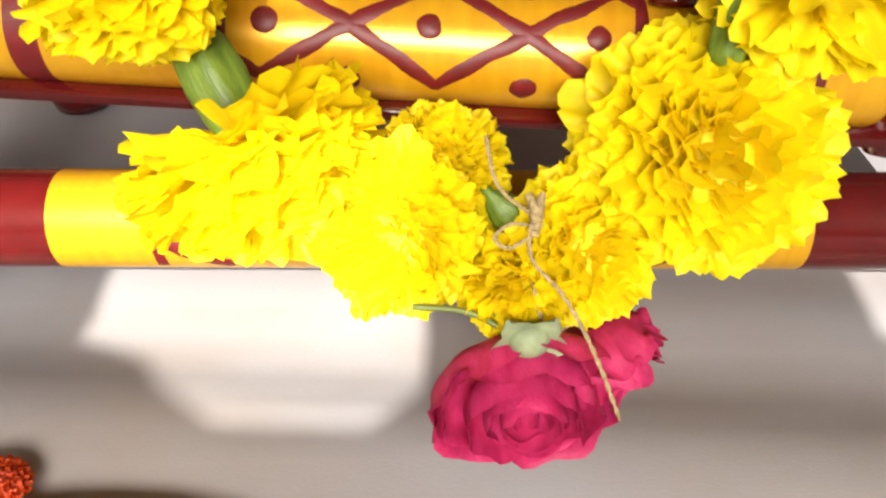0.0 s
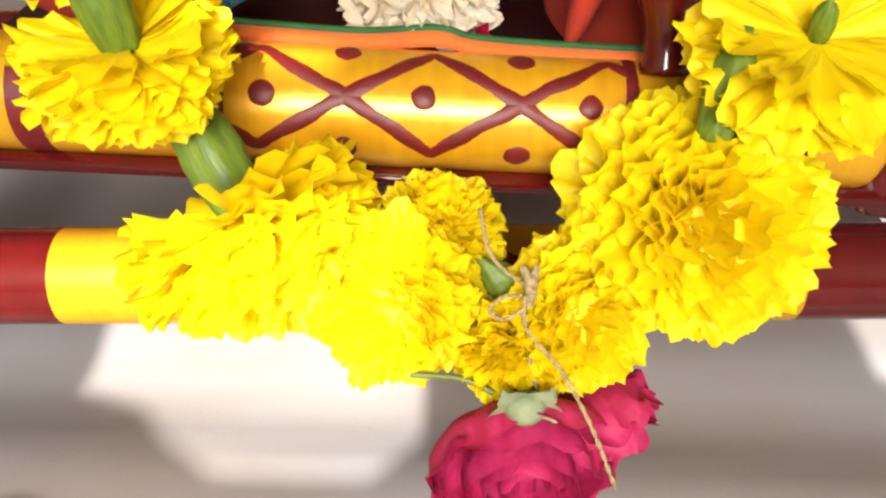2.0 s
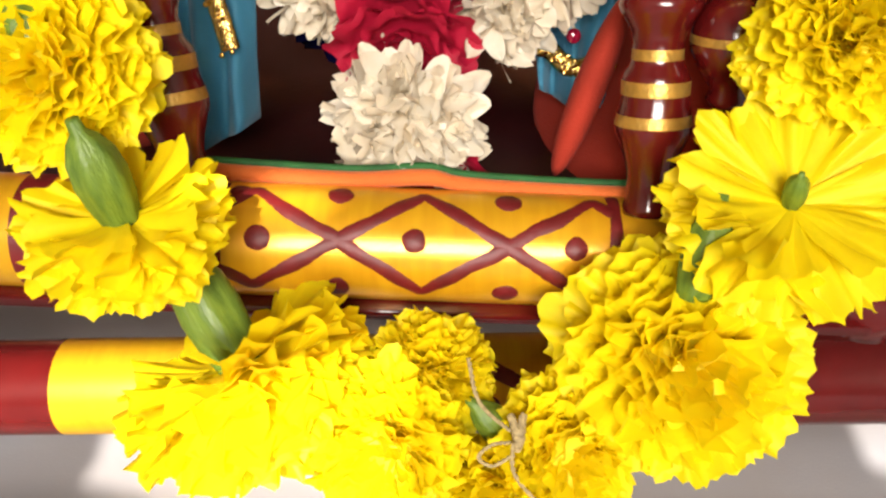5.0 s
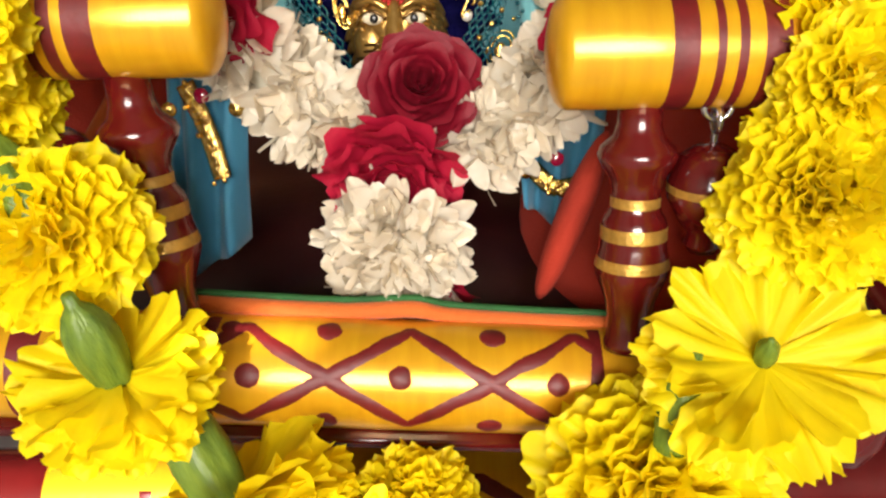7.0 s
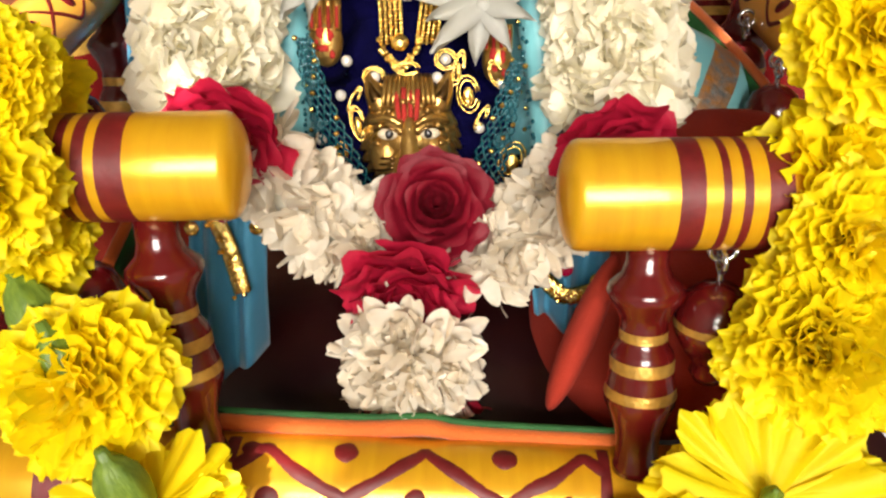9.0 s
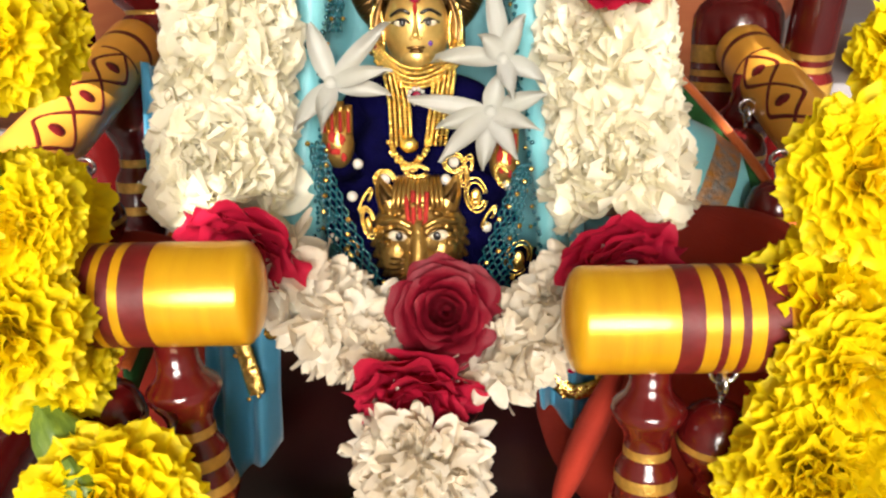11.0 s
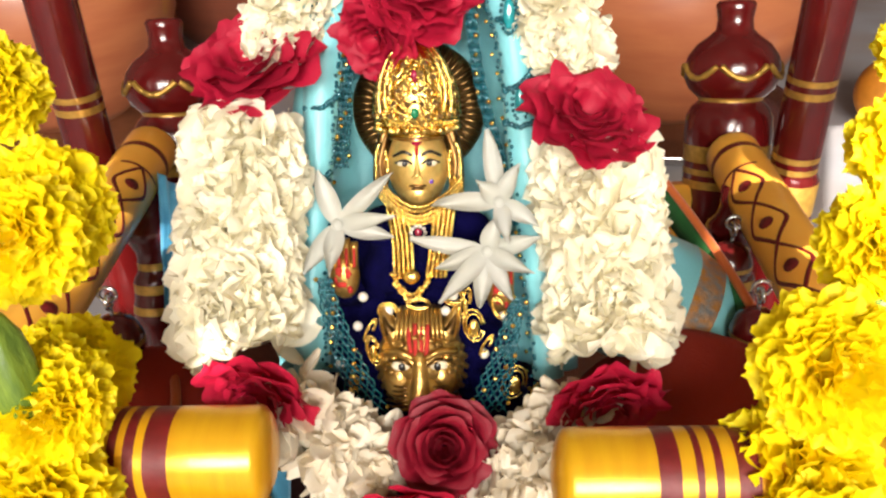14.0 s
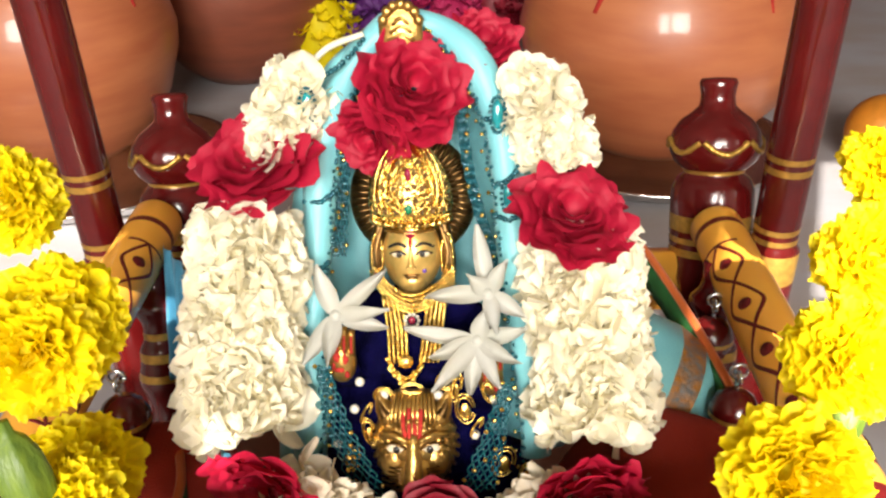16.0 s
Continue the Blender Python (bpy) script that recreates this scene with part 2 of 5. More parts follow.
def frill(bm, m, length, width, seed, cup, curl, nu=10, nv=5):
    """A fan-shaped marigold petal along y with a scalloped, wavy rim."""
    rows = []
    for j in range(nv + 1):
        v = j / nv
        w = width * (0.22 + 0.78 * v ** 0.75)
        row = []
        for i in range(nu + 1):
            u = i / nu * 2 - 1
            k = max(0.0, (v - 0.4) / 0.6)
            y = v * length - length * k * (0.10 * u * u + 0.16 * u ** 4) + length * k ** 3 * (0.030 * math.sin(u * 7 + seed * 5) + 0.022 * math.sin(u * 13 + seed * 9))
            z = cup * width * u * u * v + curl * length * v * v
            z += length * v * v * (0.070 * math.sin(u * 5.0 + seed * 3) + 0.022 * math.sin(u * 12 + seed * 7))
            row.append(bm.verts.new(m @ Vector((u * w * 0.5, y, z))))
        rows.append(row)
    for j in range(nv):
        for i in range(nu):
            bm.faces.new((rows[j][i], rows[j][i + 1], rows[j + 1][i + 1], rows[j + 1][i]))


def petal(bm, m, length, width, nu=4, nv=5, cup=0.0, curl=0.0, ruffle=0.0, tipw=0.6, point=0.0, seed=0.0, mi=0, lobes=3):
    """A petal from the origin along y, its face up z: cup bends it across, curl along, ruffle frills its rim."""
    grid = []
    for j in range(nv + 1):
        v = j / nv
        w = width * (0.18 + 0.82 * math.sin(min(1.0, v * tipw + 0.12) * math.pi * (0.5 if point == 0 else 0.62)))
        if point == 0 and v > 0.65:
            w *= 1 - 0.42 * ((v - 0.65) / 0.35) ** 2
        if point == 2:
            w = width * max(0.10, math.sin(math.pi * min(1.0, 0.06 + 0.92 * v ** 0.85))) ** 0.65
        elif point == 3:
            w = width * max(0.05, math.sin(math.pi * min(1.0, 0.10 + 0.885 * v ** 1.15))) ** 0.5
        elif point:
            w *= (1 - v ** (2 + 3 * (1 - point))) ** 0.7 if v < 1 else 0.04
        row = []
        for i in range(nu + 1):
            u = i / nu * 2 - 1
            y = v * length
            if point == 0 and j == nv:
                y += length * (-0.14 * u * u + 0.06 * math.cos(u * math.pi * lobes + seed))
            z = cup * width * u * u * v + curl * length * v * v
            z += ruffle * length * v * v * math.sin(u * 5.0 + seed * 3 + v * 2)
            z += ruffle * 0.45 * length * v * noise.noise(Vector((u * 1.7 + seed * 7, v * 2.3, seed * 3)))
            row.append(bm.verts.new(m @ Vector((u * w * 0.5, y, z))))
        grid.append(row)
    for j in range(nv):
        for i in range(nu):
            bm.faces.new((grid[j][i], grid[j][i + 1], grid[j + 1][i + 1], grid[j + 1][i])).material_index = mi


def box(bm, x0, x1, y0, y1, z0, z1, m=Matrix(), bev=0.001, mi=0):
    r = bmesh.ops.create_cube(bm, size=1.0)
    for v in r["verts"]:
        v.co = m @ Vector(((x0 + x1) / 2 + v.co.x * (x1 - x0), (y0 + y1) / 2 + v.co.y * (y1 - y0), (z0 + z1) / 2 + v.co.z * (z1 - z0)))
    es = list({e for v in r["verts"] for e in v.link_edges})
    for f in {f for v in r["verts"] for f in v.link_faces}:
        f.material_index = mi
    if bev:
        bmesh.ops.bevel(bm, geom=es, offset=bev, segments=2, affect="EDGES")


# The seat hangs leaning back; its own things are laid out in its upright frame.
SEAT = pose(0, 0, EYE, -16) @ pose(0, 0, -0.2)

# ---- ground cloth and backcloth ----


def sheet(name, x0, x1, y0, y1, nx, ny, f, material, label, kind="structure", thick=0.004):
    bm = bmesh.new()
    tops = [[bm.verts.new(f(x0 + (x1 - x0) * i / nx, y0 + (y1 - y0) * j / ny)) for i in range(nx + 1)] for j in range(ny + 1)]
    for j in range(ny):
        for i in range(nx):
            bm.faces.new((tops[j][i], tops[j][i + 1], tops[j + 1][i + 1], tops[j + 1][i]))
    ob = obj(name, bm, material)
    return tagged(ob, label, name.split("_")[-1], kind=kind)


def cloth_height(x, y):
    fold = 0.0045 * math.sin(y * 75 + 0.9 * math.sin(x * 7)) * (0.6 + 0.5 * math.sin(x * 5 + y * 9)) * math.exp(-((y - 0.16) / 0.16) ** 2)
    return (x, y, fold + 0.0025 * noise.noise(Vector((x * 9, y * 14, 0.3))) - 0.0025)


sheet("ground", -1.52, 1.72, -2.335, 2.22, 8, 8, lambda x, y: (x, y, -0.02), M_CLOTH, "pale cloth-covered floor under the shrine")
sheet("ground_cloth", -1.35, 1.35, -0.6, 1.9, 160, 180, cloth_height, M_CLOTH, "off-white cloth with soft folds spread on the floor")
sheet("backdrop", -1.38, 1.58, -0.02, 1.6, 60, 4, lambda x, z: (x, 1.95 + 0.03 * math.sin(x * 17), z), M_WALL, "dark maroon cloth hung behind the pots")

# ---- unseen room added to shape the light: walls, ceiling, window, sun holes ----


def slab(name, boxes, label, category):
    bm = bmesh.new()
    for b in boxes:
        box(bm, *b, bev=0)
    return tagged(obj(name, bm, M_PLASTER, smooth=False), label, category, kind="structure")


PX0, PX1, PZ0, PZ1 = -0.66, 0.66, 2.06, 2.86
SLOPE = math.tan(radians(40))
# hole outlines on the floor plane, placed where sun patches are wanted
SUN_HOLES = (((-0.150, 0.330), (-0.147, 0.251), (-0.151, 0.236), (-0.121, 0.225), (-0.106, 0.210), (-0.083, 0.194), (-0.027, 0.192), (-0.008, 0.208), (-0.006, 0.330)), ((0.183, 0.277), (0.190, 0.360), (0.215, 0.394), (0.250, 0.404), (0.300, 0.330), (0.250, 0.220), (0.179, 0.238)), ((-0.056, 0.392), (-0.050, 0.381), (-0.028, 0.384), (-0.020, 0.395), (-0.040, 0.402)), ((-0.080, 0.535), (-0.062, 0.530), (-0.058, 0.555), (-0.076, 0.570)), ((0.112, 0.620), (0.122, 0.520), (0.175, 0.505), (0.205, 0.600), (0.195, 0.680), (0.150, 0.715)), ((-0.205, 0.600), (-0.135, 0.590), (-0.120, 0.640), (-0.150, 0.700), (-0.200, 0.680)), ((-0.560, 0.930), (-0.520, 0.770), (-0.330, 0.740), (-0.300, 0.820), (-0.400, 0.940)), ((0.345, 0.700), (0.440, 0.690), (0.590, 0.960), (0.570, 1.010), (0.470, 1.000)))


def sun_mask():
    """An unseen panel added over the window opening; its holes shape the sun patches."""
    loops = [[(PX0, PZ0), (PX1, PZ0), (PX1, PZ1), (PX0, PZ1)]] + [[(x, (y + 2.3275) * SLOPE) for x, y in g] for g in SUN_HOLES]
    bm = bmesh.new()
    flat = [p for lp in loops for p in lp]
    fronts, backs = ([bm.verts.new((x, y, z)) for x, z in flat] for y in (-2.326, -2.329))
    for t in geometry.tessellate_polygon([[Vector((x, 0, z)) for x, z in lp] for lp in loops]):
        bm.faces.new([fronts[k] for k in t])
        bm.faces.new([backs[k] for k in reversed(t)])
    at = 0
    for lp in loops:
        n = len(lp)
        for k in range(n):
            a, b = at + k, at + (k + 1) % n
            bm.faces.new((fronts[a], fronts[b], backs[b], backs[a]))
        at += n
    return tagged(obj("sun_mask_panel", bm, M_PLASTER, smooth=False), "unseen thin panel with holes cut to shape the sun patches", "wall", kind="structure")


sun_mask()
slab("unseen_wall_west", [(-1.52, -1.40, -2.3, 2.1, -0.02, 3.2)], "unseen plain plaster side wall added to close off the light", "wall")
slab("unseen_wall_east", [(1.60, 1.72, -2.3, 2.1, -0.02, 3.2)], "unseen plain plaster side wall added to close off the light", "wall")
slab("unseen_wall_north", [(-1.52, 1.72, 2.1, 2.22, -0.02, 3.2)], "unseen plain plaster wall added behind the hung cloth", "wall")
slab("unseen_wall_south", [(-1.52, WX0, -2.335, -2.32, -0.02, 3.2), (WX1, 1.72, -2.335, -2.32, -0.02, 3.2), (WX0, WX1, -2.335, -2.32, -0.02, WZ0), (WX0, WX1, -2.335, -2.32, WZ1, PZ0), (WX0, PX0, -2.335, -2.32, PZ0, PZ1), (PX1, WX1, -2.335, -2.32, PZ0, PZ1), (WX0, WX1, -2.335, -2.32, PZ1, 3.2)], "unseen thin wall with the opening for the added daylight lamp", "wall")
# unseen sun blocker, added so no sunlight bounces in from the floor
slab("awning", [(-1.1, 1.1, -3.75, -2.335, 1.985, 2.04)], "unseen ledge added outside to block sun through the window", "awning")
slab("ceiling", [(-1.52, 1.72, -2.335, 2.22, 3.2, 3.3)], "unseen plain plaster ceiling added to close off the sky", "ceiling")

# ---- swing seat ----


def on_rod(p0, p1, r, u, a, lift=0.0):
    """A point on a rod's skin: u along it in metres, a degrees up from its front."""
    d = (Vector(p1) - Vector(p0)).normalized()
    fr = Vector((0, -1, 0))
    fr = (fr - d * fr.dot(d)).normalized()
    if abs(d.y) > 0.7:
        fr = Vector((-1 if p0[0] > 0 else 1, 0, 0))
        fr = (fr - d * fr.dot(d)).normalized()
    up = Vector((0, 0, 1))
    up = (up - d * up.dot(d)).normalized()
    a = radians(a)
    return Vector(p0) + d * u + (fr * math.cos(a) + up * math.sin(a)) * (r + lift)


def rod(name, p0, p1, r, bands, material, band_mat, parent, round0=True, round1=True, seg=48):
    """A turned rod with rounded ends; bands: stretches (metres along it) of the second paint."""
    L = (Vector(p1) - Vector(p0)).length
    prof = []
    def end(z, s):
        return [(r * math.sin(k * math.pi / 12), z - s * r * 0.35 * math.cos(k * math.pi / 12)) for k in range(1, 6)]
    zs = sorted({0.0, L, *[b for ba in bands for b in ba if 0 < b < L]})
    prof = end(r * 0.35, 1) + [(r, max(z, r * 0.35) if z == 0 else min(z, L - r * 0.35)) for z in zs] + end(L - r * 0.35, -1)[::-1]
    bm = bmesh.new()
    lathe(bm, [(0.0, 0.0)] + prof + [(0.0, L)], frame_to(p0, Vector(p1) - Vector(p0)), seg, 0, [(a, b, 1) for a, b in bands])
    return obj(name, bm, [material, band_mat], parent)


PAINT = 0.00026


def bulge(half):
    """The radius of a round section whose cap, PAINT high, is 2 * half wide."""
    return (half * half + PAINT * PAINT) / (2 * PAINT)


def brushed(name, lines, material, parent, label=""):
    """Flat brush lines on a rod: each (rod, [(u, angle)...], half width)."""
    bm = bmesh.new()
    for (p0, p1, r), pts, half in lines:
        R = bulge(half)
        k = random.random() * 6
        tube(bm, [on_rod(p0, p1, r, u, a, PAINT - R + 0.00006 * math.sin(i * 0.8 + k)) for i, (u, a) in enumerate(pts)], R, n=max(12, len(pts) * 2), seg=44)
    return obj(name, bm, material, parent, label)


def strokes(name, lines, material, parent, label=""):
    """Brush lines: each a list of points laid on a rod's skin."""
    bm = bmesh.new()
    for pts, w in lines:
        k = random.random() * 6
        tube(bm, pts, lambda t, k=k, w=w: w * (0.96 + 0.16 * math.sin(t * 9 + k) * math.sin(t * 23 + 2 * k)), n=max(10, len(pts) * 3), seg=6)
    return obj(name, bm, material, parent, label)


def lattice(p0, p1, r, u0, u1, half, a0, amp, parent, width=0.0012, wob=1.0, dots=True, phase=0.0):
    """Painted crossing lines and dots between u0 and u1 of a rod."""
    n = max(2, round((u1 - u0) / half))
    lines = []
    for s in (1, -1):
        pts = []
        for k in range(n * 6 + 1):
            u = u0 + (u1 - u0) * k / (n * 6)
            tri = math.asin(0.97 * math.sin(math.pi * (k / 6 + phase))) / (math.pi / 2)
            pts.append((u, a0 + s * amp * tri + wob * 4 * noise.noise(Vector((u * 90, s * 3, r * 100)))))
        lines.append(((p0, p1, r), pts, width * 0.75))
    for u in (u0, u1):
        lines.append(((p0, p1, r), [(u, a) for a in range(int(a0 - amp), int(a0 + amp) + 1, 15)], width * 0.75))
    brushed("painted_lattice", lines, M_LINE, parent)
    if dots:
        for k in range(n):
            u = u0 + (u1 - u0) * (k + 0.5 - (phase % 1)) / n
            dot_on(p0, p1, r, u, a0, 0.0034, parent)


def dot_on(p0, p1, r, u, a, size, parent):
    bm = bmesh.new()
    vs = []
    top = bm.verts.new(on_rod(p0, p1, r, u, a, 0.0004))
    for i in range(18):
        t = 2 * math.pi * i / 18
        s = size * (1 + 0.14 * noise.noise(Vector((math.cos(t) * 1.5, math.sin(t) * 1.5, u * 300 + a))))
        vs.append([bm.verts.new(on_rod(p0, p1, r, u + f * s * math.cos(t), a + math.degrees(f * s * math.sin(t) / r), h)) for f, h in ((1.0, -0.0001), (0.8, 0.00035))])
    for i in range(18):
        j = (i + 1) % 18
        bm.faces.new((vs[i][0], vs[j][0], vs[j][1], vs[i][1]))
        bm.faces.new((vs[i][1], vs[j][1], top))
    bmesh.ops.recalc_face_normals(bm, faces=bm.faces[:])
    obj("painted_dot", bm, M_LINE, parent)


swing = thing("swing", SEAT, "maroon and yellow lacquered wooden swing seat with turned rails", "swing")
FR0, FR1, FRR = (-0.130, 0.2215, 0.1770), (0.120, 0.2215, 0.1625), 0.0156
front_rail = rod("front_rail", FR0, FR1, FRR, [(0.022, 0.030), (0.219, 0.227)], M_YPAINT, M_LINE, swing)
fu = lambda x: (x + 0.130) / 0.9983
lines = []
xa, xb = -0.0555, 0.0490
A0, AMP = 20, 56
for s in (1, -1):
    pts = []
    for k in range(61):
        x = xa + (xb - xa) * k / 60
        ph = (x + 0.0237) / 0.0446
        tri = 2 * abs((ph + 0.5) % 2 - 1) - 1
        tri = math.copysign(abs(tri) ** 0.97, tri)
        pts.append((fu(x), A0 + s * math.degrees(math.asin(tri * math.sin(radians(AMP)))) + 2.5 * noise.noise(Vector((x * 160, s * 5, 0.5)))))
    lines.append(((FR0, FR1, FRR), pts, 0.0016))
for x in (xa, xb):
    lines.append(((FR0, FR1, FRR), [(fu(x), a) for a in range(-60, 91, 10)], 0.0017))
brushed("painted_lattice", lines, M_LINE, front_rail, "hand-painted maroon crossing lines")
for x, a, s in ((-0.0442, 20, 0.0035), (-0.0037, 22, 0.0034), (0.0385, 20, 0.0032), (-0.0237, 72, 0.0036), (0.0209, 70, 0.0037), (-0.0237, -32, 0.0036), (0.0209, -33, 0.0036), (-0.050, 72, 0.003)):
    dot_on(FR0, FR1, FRR, fu(x), a, s, front_rail)


bm = bmesh.new()
box(bm, -0.15, 0.125, 0.2135, 0.232, -0.0215, -0.0168, pose(0, 0, 0.171) @ pose(0, 0, 0, 0, 3.3, 0))
part("under_plank", bm, M_MAROON, swing, "thin maroon plank under the front rail")
bm = bmesh.new()
box(bm, -0.150, 0.145, 0.0, 0.215, -0.006, 0.0, pose(0, 0.2275, 0.168, 16, 0, 0))
part("seat_board", bm, M_BOARD, swing, "dark maroon seat board")
for x, z in ((0.126, 0.160), (-0.142, 0.176)):
    bm = bmesh.new()
    lathe(bm, [(0.0, -0.022), (0.007, -0.021), (0.011, -0.014), (0.0125, -0.006), (0.010, 0.002), (0.008, 0.008), (0.0, 0.009)], pose(x, 0.2235, z), 28, 0)
    part("corner_knob", bm, M_MAROON, swing)

BAL = [(0.0, 0.0), (0.0068, 0.0), (0.0066, 0.002), (0.0060, 0.004), (0.0060, 0.010), (0.0068, 0.014), (0.0085, 0.0185), (0.0097, 0.0215), (0.0098, 0.0235), (0.0098, 0.0240), (0.0094, 0.0258), (0.0094, 0.0264), (0.0088, 0.0290), (0.0086, 0.0312), (0.0086, 0.0348), (0.0080, 0.0366), (0.0068, 0.0385), (0.0064, 0.0398), (0.0064, 0.0425), (0.0062, 0.0440), (0.0070, 0.0470), (0.0095, 0.0510), (0.0103, 0.0530), (0.0096, 0.0550), (0.0066, 0.0578), (0.0056, 0.0610), (0.0054, 0.0680), (0.0, 0.0680)]
for x, y, z, lean in ((0.0585, 0.2150, 0.1800, 0), (-0.0625, 0.2150, 0.1880, -5)):
    bm = bmesh.new()
    lathe(bm, BAL, pose(x, y, z, 0, lean, 0), 36, 0, [(0.0236, 0.0262, 1), (0.0310, 0.0350, 1), (0.0396, 0.0427, 1)])
    obj("baluster", bm, [M_MAROON, M_GOLDP], swing)

arm = rod("front_arm", (0.0345, 0.2150, 0.2590), (0.145, 0.2150, 0.2585), 0.0143, [(0.0275, 0.0335), (0.0375, 0.0395), (0.0425, 0.0447), (0.0485, 0.0545)], M_YPAINT, M_LINE, swing)
arm = rod("front_arm", (-0.0430, 0.2150, 0.2680), (-0.150, 0.2150, 0.2678), 0.0137, [(0.0268, 0.0334), (0.0358, 0.0388), (0.0408, 0.0432)], M_YPAINT, M_LINE, swing)
for p0, p1 in (((0.142, 0.222, 0.257), (0.144, 0.412, 0.320)), ((-0.143, 0.222, 0.264), (-0.144, 0.418, 0.328))):
    side = rod("side_rail", p0, p1, 0.0128, [(0.0, 0.02), (0.030, 0.033), (0.182, 0.186)], M_OPAINT, M_LINE, swing)
    lattice(p0, p1, 0.0128, 0.045, 0.165, 0.03, 45, 45, side, 0.0011)
    for k in range(4):
        dot_on(p0, p1, 0.0128, 0.06 + 0.03 * k, 45, 0.0024, side)

VASE = [(0.0, -0.03), (0.016, -0.03), (0.019, -0.02), (0.021, -0.006), (0.0205, 0.0), (0.0215, 0.006), (0.0215, 0.010), (0.0215, 0.013), (0.0215, 0.016), (0.0215, 0.019), (0.0217, 0.0195), (0.0218, 0.028), (0.022, 0.034), (0.0215, 0.042), (0.019, 0.047), (0.0155, 0.050), (0.0165, 0.052), (0.021, 0.056), (0.0232, 0.061), (0.0236, 0.066), (0.0222, 0.072), (0.018, 0.078), (0.0125, 0.082), (0.0092, 0.085), (0.0086, 0.090), (0.0092, 0.094), (0.0098, 0.097), (0.0085, 0.099), (0.0, 0.0995)]
for x, y, z in ((0.150, 0.436, 0.293), (-0.142, 0.446, 0.291)):
    bm = bmesh.new()
    lathe(bm, VASE, pose(x, y, z), 40, 0, [(0.0055, 0.0105, 1), (0.0125, 0.0165, 1), (0.0195, 0.028, 1), (0.0505, 0.0535, 1)])
    fin = obj("back_finial", bm, [M_MAROON, M_GOLDP], swing)
    for k in range(6):
        a0 = k * 60
        strokes("painted_loop", [([Vector((x + 0.0236 * math.cos(radians(a0 + q * 5.5)), y + 0.0236 * math.sin(radians(a0 + q * 5.5)), z + 0.068 - 0.006 * math.sin(q / 10 * math.pi))) for q in range(11)], 0.0016)], M_GOLDP, fin)
bm = bmesh.new()
box(bm, -0.145, 0.145, 0.428, 0.442, 0.268, 0.300)
part("back_rail", bm, M_OPAINT, swing, "flat orange-yellow back rail")

# ---- stand ----
stand = thing("swing_stand", pose(0, 0, 0), "maroon and yellow turned wooden stand on the cloth", "stand")
LB0, LB1 = (-0.26, 0.2235, 0.0714), (0.26, 0.2235, 0.0690)
low = rod("front_bar", LB0, LB1, 0.0166, [(0.1335, 0.3785)], M_MAROON, M_YPAINT, stand)
lattice(LB0, LB1, 0.0166, 0.168, 0.345, 0.0443, 15, 50, low, 0.0027)
rear = rod("rear_bar", (-0.26, 0.425, 0.0714), (0.26, 0.425, 0.0690), 0.0166, [(0.127, 0.3835)], M_MAROON, M_YPAINT, stand)
for sx in (-1, 1):
    rod("side_bar", (sx * 0.215, 0.195, 0.071), (sx * 0.215, 0.46, 0.071), 0.0150, [], M_MAROON, M_GOLDP, stand)
    for y in (0.215, 0.44):
        bm = bmesh.new()
        lathe(bm, [(0.0, 0.0), (0.016, 0.0), (0.018, 0.008), (0.012, 0.020), (0.010, 0.03), (0.016, 0.042), (0.012, 0.056), (0.0, 0.058)], pose(sx * 0.215, y, 0), 32, 0, [(0.036, 0.048, 1)])
        obj("foot", bm, [M_MAROON, M_GOLDP], stand)
for x in (0.178, -0.174):
    bm = bmesh.new()
    prof = [(0.0, 0.055), (0.0125, 0.055), (0.0135, 0.20), (0.0135, 0.218), (0.012, 0.221), (0.0115, 0.223), (0.0115, 0.226), (0.0115, 0.229), (0.0115, 0.232), (0.0115, 0.262), (0.0115, 0.2655), (0.0115, 0.2685), (0.0115, 0.2715), (0.0115, 0.275), (0.0118, 0.5), (0.0118, 0.85), (0.0, 0.85)]
    lathe(bm, prof, pose(x, 0.432, 0), 32, 0, [(0.16, 0.219, 1), (0.2225, 0.2265, 1), (0.2285, 0.2325, 1), (0.2625, 0.2660, 1), (0.2680, 0.2720, 1)])
    obj("post", bm, [M_MAROON, M_GOLDP], stand)

# ---- mattress and cushions on the seat ----


def ribbon(bm, pts, height, thick, n=60, mi=0, wave=0.0, up=(0, 0, 1)):
    """A soft upright strip along pts."""
    path = spline(pts, n)
    up = Vector(up)
    rings = []
    for k, p in enumerate(path):
        d = (path[min(k + 1, n - 1)] - path[max(k - 1, 0)]).normalized()
        s = d.cross(up).normalized()
        w = wave * math.sin(k * 0.55) * noise.noise(p * 60)
        o = p + s * w
        prof = [(-thick, 0), (-thick * 1.15, height * 0.5), (-thick * 0.7, height), (thick * 0.7, height), (thick * 1.15, height * 0.5), (thick, 0)]
        rings.append([bm.verts.new(o + s * a + up * b) for a, b in prof])
    for k in range(n - 1):
        for i in range(6):
            j = (i + 1) % 6
            bm.faces.new((rings[k][i], rings[k + 1][i], rings[k + 1][j], rings[k][j])).material_index = mi
    bm.faces.new(rings[0]).material_index = mi
    bm.faces.new(rings[-1][::-1]).material_index = mi


mattress = thing("seat_mat", SEAT, "orange cotton seat mat with dark green piping", "mat")
edge = [(-0.064, 0.2270, 0.1890), (-0.045, 0.2275, 0.1872), (-0.02, 0.2280, 0.1852), (0.000, 0.2268, 0.1858), (0.010, 0.2278, 0.1832), (0.03, 0.2280, 0.1812), (0.058, 0.2275, 0.1795)]
bm = bmesh.new()
ribbon(bm, edge, 0.0040, 0.003, wave=0.0006)
